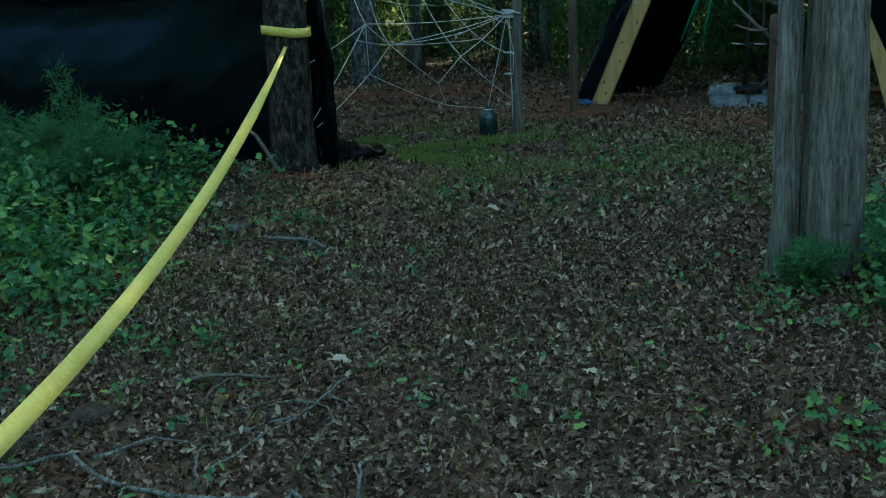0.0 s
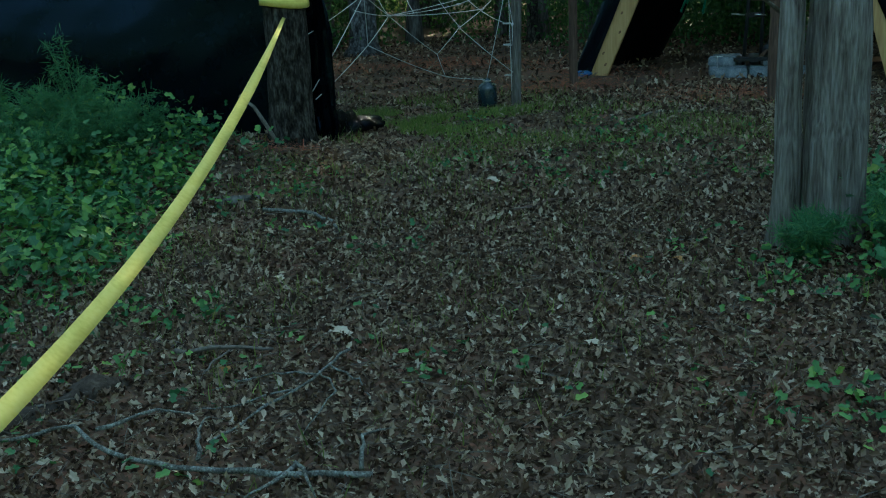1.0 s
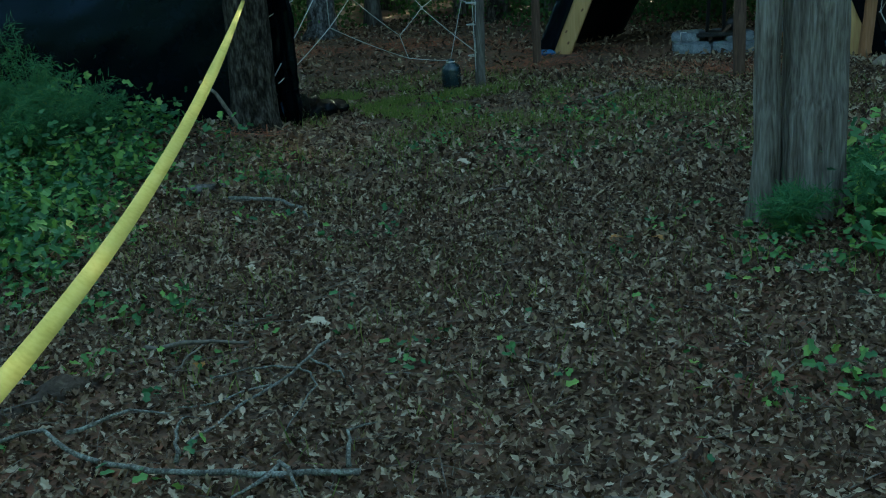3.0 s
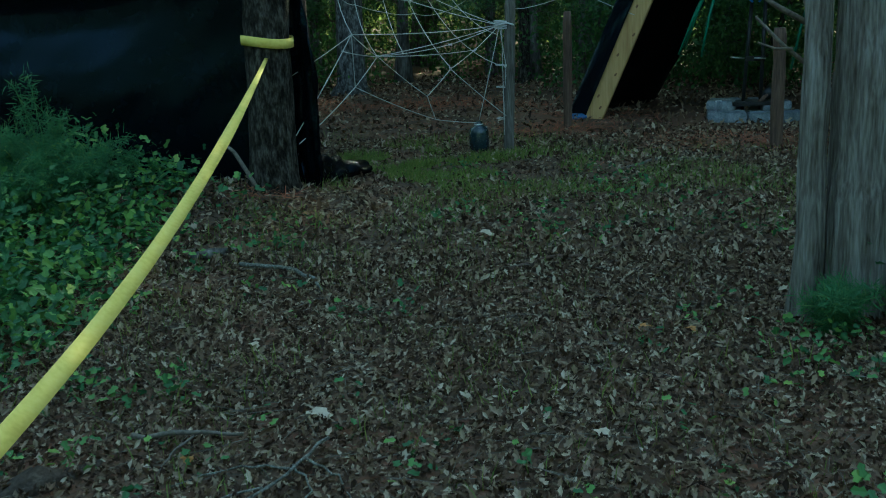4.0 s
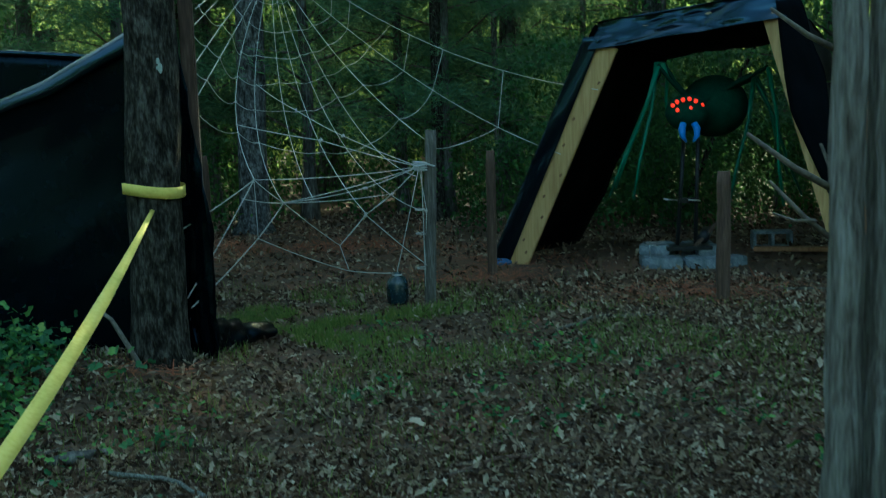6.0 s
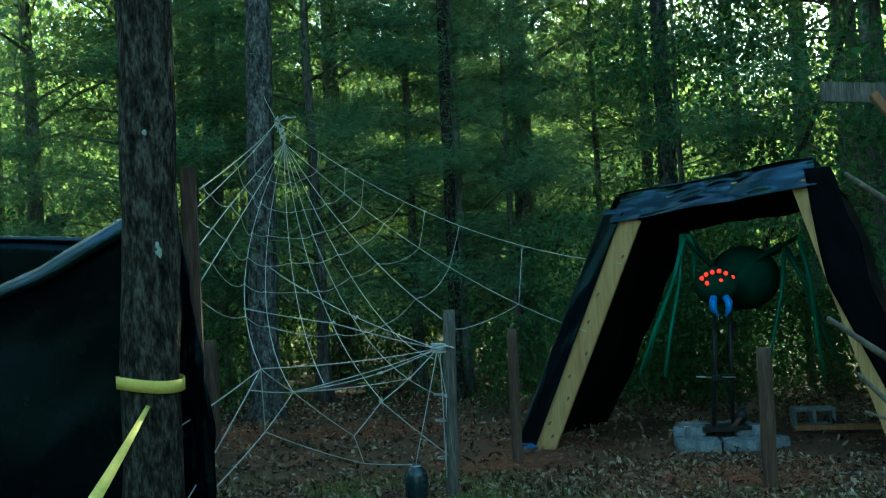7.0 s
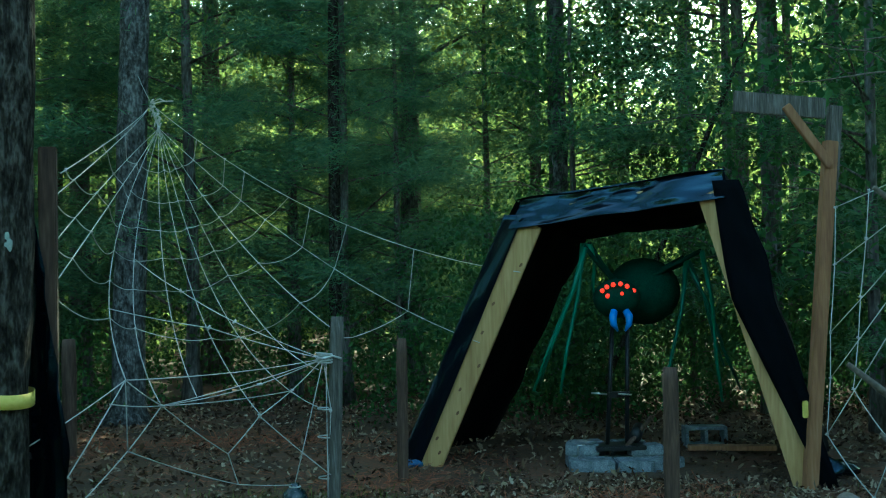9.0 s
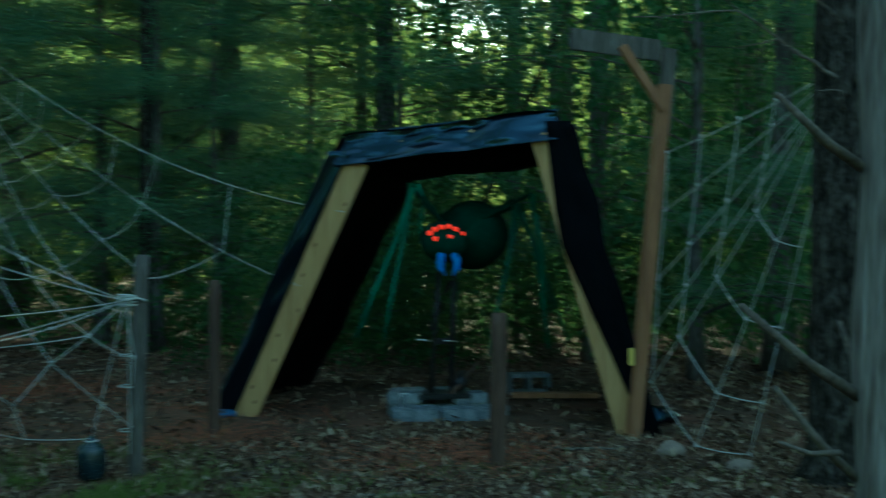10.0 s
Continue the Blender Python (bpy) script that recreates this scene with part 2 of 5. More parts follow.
def ball(c, r, nu=18, nv=11):
    c = Vector(c)
    v = [c + Vector((0, 0, -r[2]))]
    for j in range(1, nv):
        p = math.pi * j / nv
        v += [c + Vector((r[0] * math.sin(p) * math.cos(a), r[1] * math.sin(p) * math.sin(a), -r[2] * math.cos(p))) for a in np.linspace(0, 2 * math.pi, nu + 1)[:-1]]
    v.append(c + Vector((0, 0, r[2])))
    f = [(0, 1 + (k + 1) % nu, 1 + k) for k in range(nu)]
    for j in range(nv - 2):
        f += [(1 + j * nu + k, 1 + j * nu + (k + 1) % nu, 1 + (j + 1) * nu + (k + 1) % nu, 1 + (j + 1) * nu + k) for k in range(nu)]
    e = len(v) - 1
    f += [(e, 1 + (nv - 2) * nu + k, 1 + (nv - 2) * nu + (k + 1) % nu) for k in range(nu)]
    return v, f


def plank(a, b, width, thick, across):
    """A bevelled board from a to b; across: the way of its width."""
    a, b = Vector(a), Vector(b)
    z = (b - a).normalized()
    x = Vector(across)
    x = (x - z * x.dot(z)).normalized()
    y = z.cross(x)
    m = Matrix((x, y, z)).transposed()
    v, f = box(-width / 2, width / 2, -thick / 2, thick / 2, 0, (b - a).length)
    return [a + m @ p for p in v], f


def sheet(points, thick=0.003):
    """A grid of points as a closed thin sheet."""
    nu, nv = len(points), len(points[0])
    flat = [Vector(p) for row in points for p in row]
    normals = []
    for i in range(nu):
        for j in range(nv):
            du = Vector(points[min(i + 1, nu - 1)][j]) - Vector(points[max(i - 1, 0)][j])
            dv = Vector(points[i][min(j + 1, nv - 1)]) - Vector(points[i][max(j - 1, 0)])
            c = du.cross(dv)
            normals.append(c.normalized() if c.length > 1e-9 else Vector((0, 0, 1)))
    verts = flat + [p + n * thick for p, n in zip(flat, normals)]
    n = nu * nv
    faces = []
    for i in range(nu - 1):
        for j in range(nv - 1):
            a, b, c, d = i * nv + j, (i + 1) * nv + j, (i + 1) * nv + j + 1, i * nv + j + 1
            faces += [(a, d, c, b), (a + n, b + n, c + n, d + n)]
    rim = [i * nv for i in range(nu)] + [(nu - 1) * nv + j for j in range(1, nv)] + [i * nv + nv - 1 for i in range(nu - 2, -1, -1)] + [j for j in range(nv - 2, 0, -1)]
    for a, b in zip(rim, rim[1:] + rim[:1]):
        faces.append((a, b, b + n, a + n))
    return verts, faces


def table(xs, ys, x):
    return float(np.interp(x, xs, ys))


def scatter(shape, faces, places, turns, sizes):
    """Numpy: copies of one small shape (k x 3) at places with rotation matrices and sizes; verts and faces."""
    k, n = len(shape), len(places)
    v = np.einsum("nij,kj->nki", turns, np.array(shape)) * sizes[:, None, None] + places[:, None, :]
    f = []
    for face in faces:
        f.append(np.arange(n)[:, None] * k + np.array(face)[None, :])
    return v.reshape(-1, 3), np.stack(f, 1).reshape(n * len(faces), -1)


def turns_of(g, n, tilt):
    """Random rotation matrices: free about z, tilted by up to about tilt radians."""
    yaw, pit, rol = g.uniform(0, 2 * np.pi, n), g.normal(0, tilt, n), g.normal(0, tilt, n)
    cy, sy, cp, sp, cr, sr = np.cos(yaw), np.sin(yaw), np.cos(pit), np.sin(pit), np.cos(rol), np.sin(rol)
    o, l = np.zeros(n), np.ones(n)
    rz = np.stack([cy, -sy, o, sy, cy, o, o, o, l], -1).reshape(n, 3, 3)
    rx = np.stack([l, o, o, o, cp, -sp, o, sp, cp], -1).reshape(n, 3, 3)
    ry = np.stack([cr, o, sr, o, l, o, -sr, o, cr], -1).reshape(n, 3, 3)
    return rz @ rx @ ry


def fast_mesh(name, v, f, mat, smooth=False):
    me = bpy.data.meshes.new(name)
    n, k = f.shape
    me.vertices.add(len(v))
    me.vertices.foreach_set("co", v.astype(np.float32).ravel())
    me.loops.add(n * k)
    me.loops.foreach_set("vertex_index", f.astype(np.int32).ravel())
    me.polygons.add(n)
    me.polygons.foreach_set("loop_start", np.arange(0, n * k, k, dtype=np.int32))
    me.polygons.foreach_set("use_smooth", np.full(n, smooth))
    me.materials.append(mat)
    me.update(calc_edges=True)
    me.validate()
    return me


DRY = [(0, 0, 0), (-0.17, 0.3, 0.13), (0, 0.32, 0.0), (0.18, 0.3, 0.15), (-0.2, 0.68, 0.18), (0, 0.66, 0.02), (0.19, 0.7, 0.13), (0.05, 1.0, 0.16)]
DRY_F = [(0, 2, 1), (0, 3, 2), (1, 2, 5), (1, 5, 4), (2, 3, 6), (2, 6, 5), (4, 5, 7), (5, 6, 7)]
OAK = [(0, 0, 0), (-0.12, 0.2, 0.07), (-0.22, 0.34, 0.16), (-0.15, 0.46, 0.06), (-0.25, 0.66, 0.16), (-0.13, 0.78, 0.05), (0, 1.0, 0.18), (0.13, 0.76, 0.06), (0.24, 0.62, 0.2), (0.14, 0.44, 0.05), (0.21, 0.3, 0.14), (0.1, 0.18, 0.05), (0, 0.5, -0.03)]
OAK_F = [(12, i, i + 1) for i in range(11)][::-1] + [(12, 11, 0)]
SHRED = [(0, 0, 0), (-0.22, 0.5, 0.16), (0.05, 0.9, 0.05), (0.26, 0.35, 0.2), (0.02, 0.4, -0.03)]
SHRED_F = [(0, 4, 1), (1, 4, 2), (2, 4, 3), (3, 4, 0)]
ROD = [(-0.01, 0, 0), (0.01, 0, 0), (0.0, 0, 0.018), (-0.008, 0.5, 0.02), (0.012, 0.52, 0.02), (0.0, 0.5, 0.034), (0.02, 1.0, 0.0), (0.03, 1.0, 0.0), (0.025, 1.0, 0.01)]
ROD_F = [(0, 1, 4, 3), (1, 2, 5, 4), (2, 0, 3, 5), (3, 4, 7, 6), (4, 5, 8, 7), (5, 3, 6, 8)]
FLAT = [(0, 0, 0), (-0.3, 0.45, 0.06), (0, 1.0, -0.06), (0.3, 0.45, 0.06)]
FLAT_F = [(0, 3, 2, 1)]
NEEDLE = [(-0.03, 0, 0), (0.03, 0, 0), (0.045, 0.6, 0.03), (0, 1.0, -0.08)]
NEEDLE_F = [(0, 1, 2, 3)]
LOBED = [(0, 0, 0), (-0.34, 0.22, 0.05), (-0.2, 0.5, 0.02), (-0.3, 0.78, 0.06), (0, 1.0, -0.06), (0.3, 0.8, 0.05), (0.2, 0.5, 0.02), (0.34, 0.24, 0.06), (0, 0.5, -0.03)]
LOBED_F = [(8, i, i + 1) for i in range(7)][::-1] + [(8, 7, 0)]
BLADE = [(-0.025, 0, 0), (0.025, 0, 0), (0.018, 0.1, 0.5), (-0.018, 0.1, 0.5), (0.0, 0.38, 0.95)]
BLADE_F = [(0, 1, 2), (0, 2, 3), (3, 2, 4)]


def ground_z(x, y):
    """The lie of the land: nearly level, uneven by a few centimetres, rising a little in the far woods."""
    p = Vector((x * 0.45, y * 0.45, 0.3))
    return 0.05 * noise.noise(p) + 0.02 * noise.noise(p * 4) + 0.15 * math.exp(-((x + 1.9) ** 2 + (y - 6.9) ** 2) / 1.3) + 0.09 * math.exp(-((x - 2.0) ** 2 + (y - 3.9) ** 2) / 1.2) + 0.012 * max(0, y - 16) + 0.04 * max(0, -x - 5)


# ---- ground ----
def build_ground():
    xs = np.concatenate([np.linspace(-400, -14, 12), np.linspace(-12, 12, 97), np.linspace(14, 400, 12)])
    ys = np.concatenate([np.linspace(-300, -6, 10), np.linspace(-5, 22, 109), np.linspace(24, 400, 14)])
    v = np.array([(x, y, ground_z(x, y) if abs(x) < 60 and abs(y) < 60 else ground_z(math.copysign(min(abs(x), 60), x), min(y, 60))) for y in ys for x in xs])
    nx = len(xs)
    f = np.array([(j * nx + i, j * nx + i + 1, (j + 1) * nx + i + 1, (j + 1) * nx + i) for j in range(len(ys) - 1) for i in range(nx - 1)])
    ob = new("ground", fast_mesh("ground", v, f, SOIL, True))
    tagged(ob, "reddish brown woodland soil strewn with litter", "ground", kind="structure")


def lie(g, x, y):
    return np.array([ground_z(a, b) for a, b in zip(x, y)])


def bare(x, y):
    """Patches of reddish bare soil round the posts, and under the shelter."""
    out = np.zeros_like(x)
    for cx, cy, sx, sy in ((2.2, 9.6, 0.8, 0.55), (0.6, 10.7, 0.6, 0.5), (-1.3, 13.4, 2.0, 0.55), (0.4, 11.7, 0.9, 0.4), (-1.55, 6.75, 0.22, 0.18), (2.6, 11.9, 1.2, 1.0), (3.9, 10.4, 1.4, 1.2)):
        out = np.maximum(out, np.exp(-(((x - cx) / sx) ** 2 + ((y - cy) / sy) ** 2)))
    return out


def build_litter():
    g = np.random.default_rng(3)
    xs, ys, ss = [], [], []
    for n, x0, x1, y0, y1, lo, hi in ((112000, -2.6, 3.0, 0.6, 5.5, 0.014, 0.042), (56000, -3.4, 4.6, 5.0, 10.5, 0.024, 0.06), (16000, -5, 7, 9.5, 17.5, 0.04, 0.08), (34000, -11, 11, -7, 16, 0.05, 0.11)):
        x, y = g.uniform(x0, x1, n), g.uniform(y0, y1, n)
        keep = np.array([noise.noise(Vector((a * 1.1, b * 1.1, 4.0))) + 0.35 * noise.noise(Vector((a * 4, b * 4, 9.0))) > -1.0 + 0.6 * g.random() for a, b in zip(x, y)])
        grassy = np.exp(-(((x + 0.5) / 1.6) ** 2 + ((y - 8.6) / 1.5) ** 2))
        keep &= g.random(n) > 0.8 * grassy
        keep &= g.random(n) > 0.8 * bare(x, y)
        if x0 == -11:   # coarser leaves beyond the clearing
            keep &= (x < -2.6) | (x > 3.0) | (y < 0.6)
            keep &= (x < -3.4) | (x > 4.6) | (y < 5)
            keep &= y < 14
        xs.append(x[keep]), ys.append(y[keep]), ss.append(g.uniform(lo, hi, keep.sum()))
    x, y, s = np.concatenate(xs), np.concatenate(ys), np.concatenate(ss)
    n = len(x)
    z = lie(g, x, y) + np.abs(g.normal(0, 0.012, n)) + 0.004
    pick = g.random(n)
    p = np.stack([x, y, z], 1)
    for name, shape, faces, lo, hi, grow in (("leaf_litter", DRY, DRY_F, 0.0, 0.2, 1.1), ("leaf_litter", OAK, OAK_F, 0.2, 0.42, 1.35), ("leaf_litter", SHRED, SHRED_F, 0.42, 1.0, 1.0)):
        k = (pick >= lo) & (pick < hi)
        v, f = scatter(shape, faces, p[k], turns_of(g, int(k.sum()), 0.62), s[k] * grow)
        tagged(new(name, fast_mesh(name, v, f, LITTER)), "dry curled brown and tan leaves covering the woodland floor", "leaf litter", kind="stuff")
    n = 8000
    x, y = g.uniform(-2.6, 3.4, n), 0.7 + 9.3 * g.random(n) ** 1.5
    v, f = scatter(ROD, ROD_F, np.stack([x, y, lie(g, x, y) + g.uniform(0.01, 0.03, n)], 1), turns_of(g, n, 0.12), 0.04 + 0.16 * g.random(n) ** 2)
    tagged(new("fine_twigs", fast_mesh("fine_twigs", v, f, TWIG)), "thin broken grey twigs strewn among leaves", "twigs", kind="stuff")
    # rust-coloured pine straw round the far posts
    n = 90000
    x, y = g.uniform(-4.5, 6.5, n), g.uniform(6.2, 17, n)
    keep = g.random(n) < 0.9 * bare(x, y) + 0.06 * (y > 9.3)
    keep &= np.array([noise.noise(Vector((a * 0.9, b * 0.9, 2.0))) > -0.25 for a, b in zip(x, y)])
    keep &= (x < 1.6) | ((y < 10.2) & (x < 3.2))
    x, y = x[keep], y[keep]
    n = len(x)
    v, f = scatter([(-0.02, 0, 0), (0.02, 0, 0), (0.012, 1, 0.05), (-0.012, 1, 0.05)], [(0, 1, 2, 3)], np.stack([x, y, lie(g, x, y) + g.uniform(0.004, 0.03, n)], 1), turns_of(g, n, 0.15), g.uniform(0.1, 0.22, n))
    ob = new("pine_straw", fast_mesh("pine_straw", v, f, NEEDLES))
    tagged(ob, "rust-red pine needles drifted over bare soil", "pine straw", kind="stuff")


def build_grass():
    g = np.random.default_rng(5)
    xs, ys = [], []
    for n, cx, cy, sx, sy in ((30000, -0.75, 8.8, 0.75, 0.75), (14000, 1.0, 7.6, 1.4, 0.9), (3500, -1.2, 5.2, 0.9, 1.2), (2600, -0.3, 3.0, 1.4, 1.0), (1800, 2.2, 4.6, 0.6, 0.8)):
        x, y = g.normal(cx, sx, n), g.normal(cy, sy, n)
        keep = np.array([noise.noise(Vector((a * 1.7, b * 1.7, 7.0))) > -0.02 for a, b in zip(x, y)])
        xs.append(x[keep]), ys.append(y[keep])
    x, y = np.concatenate(xs), np.concatenate(ys)
    n = len(x)
    v, f = scatter(BLADE, BLADE_F, np.stack([x, y, lie(g, x, y) - 0.003], 1), turns_of(g, n, 0.35), g.uniform(0.035, 0.11, n))
    ob = new("grass", fast_mesh("grass", v, f, GRASS))
    tagged(ob, "thin short green grass growing through dead leaves", "grass", kind="stuff")


# ---- trees ----
def leaf_cloud(g, centres, per, spread, size, flat=0.6, tilt=0.95, shape=FLAT, faces=FLAT_F):
    c = np.repeat(np.array(centres), per, 0)
    n = len(c)
    p = c + g.normal(0, 1, (n, 3)) * np.array([spread, spread, spread * flat])
    return scatter(shape, faces, p, turns_of(g, n, tilt), g.uniform(size * 0.6, size * 1.3, n))


def tree_meshes(name, height, radius, first, reach, clumps, per, leaf, seed, bark, foliage, lean=0.0, spread=0.32, pine=False):
    """Trunk with limbs, and a crown of leaves, as two meshes with their foot at the origin."""
    rnd, g = random.Random(seed), np.random.default_rng(seed)
    soup, limbs = Soup(), Soup()
    trunk = []
    for i in range(15):
        h = height * i / 14
        trunk.append(Vector((lean * h + 0.05 * height / 8 * noise.noise(Vector((seed, h * 0.35, 0))), 0.05 * height / 8 * noise.noise(Vector((0, seed + 3, h * 0.35))), h - 0.06)))
    radii = [radius * (1 + 0.5 * math.exp(-h.z / 0.18)) * (1 - 0.86 * i / 14) ** 0.8 for i, h in enumerate(trunk)]
    soup.add(sweep(trunk, radii, 12, 0.12))
    centres = []
    for k in range(clumps):
        h = first + (height - first) * (k + rnd.random()) / clumps
        i = min(13, int(h / height * 14))
        base = trunk[i].lerp(trunk[i + 1], h / height * 14 - i)
        a = rnd.uniform(0, 2 * math.pi) if not pine else k * 2.4 + rnd.uniform(-0.3, 0.3)
        taper = 1 - 0.75 * (h - first) / max(0.1, height - first) if pine else 1 - 0.55 * abs((h - first) / max(0.1, height - first) - 0.35)
        length = reach * taper * rnd.uniform(0.55, 1.1)
        tip = base + Vector((math.cos(a) * length, math.sin(a) * length, length * rnd.uniform(-0.1, 0.45)))
        mid = base.lerp(tip, 0.5) + Vector((rnd.uniform(-0.1, 0.1), rnd.uniform(-0.1, 0.1), 0.08 * length))
        r0 = max(0.006, radii[i] * 0.3)
        limbs.add(sweep([base, mid, tip], [r0, r0 * 0.6, 0.004], 5))
        for q in (0.45, 0.7, 0.88, 1.0):
            centres.append((base.lerp(mid, q * 2) if q < 0.5 else mid.lerp(tip, q * 2 - 1)) + Vector((rnd.gauss(0, 0.12), rnd.gauss(0, 0.12), rnd.gauss(0, 0.06))))
    v, f = leaf_cloud(g, centres, per, spread, leaf, 0.28, 0.5, NEEDLE, NEEDLE_F) if pine else leaf_cloud(g, centres, per, spread, leaf)
    return soup.mesh(name + "_trunk", bark), limbs.mesh(name + "_limbs", bark), fast_mesh(name + "_crown", v, f, foliage)


def place_tree(meshes, x, y, turn, size, label, group="", name="tree", width=1.0):
    t = thing(name)
    t.matrix_basis = Matrix.Translation((x, y, ground_z(x, y))) @ Matrix.Rotation(turn, 4, "Z") @ Matrix.Diagonal((size * width, size * width, size, 1))
    part("trunk", meshes[0], t)
    tagged(part("branchwork", meshes[1], t), kind="stuff")
    tagged(part("crown", meshes[2], t, "green leafy crown"), kind="stuff")
    return tagged(t, label, "tree", group)


def build_woods():
    broad = [tree_meshes("sapling", 6.5, 0.06, 0.5, 1.7, 34, 40, 0.092, s, BARK_GREY, SHADED_LEAF) for s in (11, 12, 13)]
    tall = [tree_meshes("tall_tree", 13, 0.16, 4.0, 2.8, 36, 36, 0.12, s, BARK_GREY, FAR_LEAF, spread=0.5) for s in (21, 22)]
    pines = [tree_meshes("pine", 8, 0.08, 1.0, 2.1, 38, 210, 0.12, s, BARK_GREY, PINE, spread=0.27, pine=True) for s in (31, 32)]
    # trees added for their crowns out of view, which keep sun off the clearing
    high = [tree_meshes("sun_screen_tree", 15.5, 0.12, 9.2, 3.7, 46, 30, 0.22, s, BARK_GREY, LEAF, spread=0.55) for s in (41, 42)]
    for k, (x, y) in enumerate(((5.7, 15.4), (7.7, 17.8), (8.0, 13.4), (9.6, 15.6), (10.2, 19.2), (7.4, 21.6), (7.8, 10.2), (6.7, 12.8), (9.4, 23.4), (11.8, 17.2), (0.9, 25.0), (3.5, 20.4), (6.4, 25.4), (8.4, 26.8), (11.4, 25.8), (10.0, 28.6), (7.2, 29.4))):
        place_tree(high[k % 2], x, y, k * 1.7, 1.0, "tall straight tree added so its unseen crown blocks sun", "tall trees of the wood", "tree")
    rnd = random.Random(4)
    spots = []
    for k in range(400):
        y = rnd.uniform(15.6, 34)
        x = rnd.uniform(-0.55 * y - 2, 0.6 * y + 2)
        if all((x - a) ** 2 + (y - b) ** 2 > (1.25 if y < 22 else 2.2) ** 2 for a, b in spots):
            spots.append((x, y))
        if len(spots) >= 66:
            break
    # sides of the clearing
    spots += [(-6.5, 12.5), (-7.5, 9.5), (-6.2, 15), (5.6, 12.6), (6.2, 10.4), (5.2, 14.4), (7.4, 13), (7.0, 8.2), (8.5, 10.5), (-8.5, 13)]
    for x, y in spots:
        kind = rnd.random()
        if -4.6 < x < 1.9 and y < 21 and kind < 0.35:
            kind = 0.6   # pines stand thickest behind the web
        turn, size = rnd.uniform(0, 6.28), rnd.uniform(0.75, 1.25)
        if kind < 0.5:
            place_tree(rnd.choice(broad), x, y, turn, size, "young broadleaf tree with dense green leaves", "saplings of the wood", "sapling")
        elif kind < 0.72:
            place_tree(rnd.choice(pines), x, y, turn, size, "young pine with soft dark green boughs", "pines of the wood", "pine_tree")
        else:
            place_tree(rnd.choice(tall), x, y, turn, size, "tall grey-barked tree with leaves coloured as if sunlit", "tall trees of the wood", "tree")
    # pines seen behind the web
    for x, y, s in ((-0.5, 17.2, 0.9), (0.9, 16.4, 0.75), (-3.4, 17.6, 0.85), (2.4, 18.5, 0.9), (-4.6, 16.8, 0.9)):
        place_tree(pines[0], x, y, x * 3, s, "young pine with soft dark green boughs", "pines of the wood", "pine_tree")
    # far woods
    g = np.random.default_rng(8)
    n = 8500
    y = g.uniform(24, 50, n)
    x = g.uniform(-1, 1, n) * (0.62 * y + 6)
    z = np.where(g.random(n) < 0.8, g.uniform(0.1, 6.0, n), g.uniform(5.5, 11.5, n))
    gap = np.exp(-((x / y - 0.3) / 0.1) ** 2) * np.clip((z - 4) / 3, 0, 1)
    keep = g.random(n) > 0.75 * gap
    c = np.stack([x, y, z], 1)[keep]
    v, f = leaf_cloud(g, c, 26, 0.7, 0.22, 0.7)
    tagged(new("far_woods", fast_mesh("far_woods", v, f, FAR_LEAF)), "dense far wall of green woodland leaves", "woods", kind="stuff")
    n = 9000
    y = g.uniform(54, 78, n)
    x = g.uniform(-1, 1, n) * (0.62 * y + 8)
    c = np.stack([x, y, g.uniform(0, 1, n) ** 0.8 * (17 + 2.5 * np.sin(x * 0.35) - 8 * np.exp(-((x / y - 0.31) / 0.09) ** 2) - 7 * np.exp(-((x / y - 0.05) / 0.06) ** 2))], 1)
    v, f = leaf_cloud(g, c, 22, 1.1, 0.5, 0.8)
    tagged(new("distant_woods", fast_mesh("distant_woods", v, f, FAR_LEAF)), "wall of distant woodland crowns with haze in their colour", "woods", kind="stuff")
    # unseen woods added behind the viewer, closing the clearing and darkening reflections
    n = 6500
    a = g.uniform(-1.25 * np.pi, 0.25 * np.pi, n)
    r = g.uniform(15, 24, n)
    c = np.stack([np.cos(a) * r, np.sin(a) * r + 2, g.uniform(0, 1, n) ** 1.1 * 10], 1)
    v, f = leaf_cloud(g, c, 16, 0.8, 0.4, 0.7)
    tagged(new("unseen_woods", fast_mesh("unseen_woods", v, f, LEAF)), "dense green woodland added unseen behind the viewer", "woods", kind="stuff")
    # undergrowth at the wood's edge
    n = 1500
    x, y = g.uniform(-9, 9, n), g.uniform(14.2, 22, n)
    keep = (x < -2.8) | (x > -0.2) | (y > 16.2)
    c = np.stack([x, y, g.uniform(0.05, 1.0, n) ** 1.3 * 1.3], 1)[keep]
    x, y = g.uniform(1.2, 7.5, 650), g.uniform(13.9, 16.5, 650)
    c = np.concatenate([c, np.stack([x, y, g.uniform(0.1, 1.0, 650) ** 1.2 * 2.4], 1)])
    v, f = leaf_cloud(g, c, 34, 0.22, 0.075, 0.6)
    tagged(new("undergrowth", fast_mesh("undergrowth", v, f, SHADED_LEAF)), "low leafy green undergrowth at the edge of the woods", "undergrowth", kind="stuff")


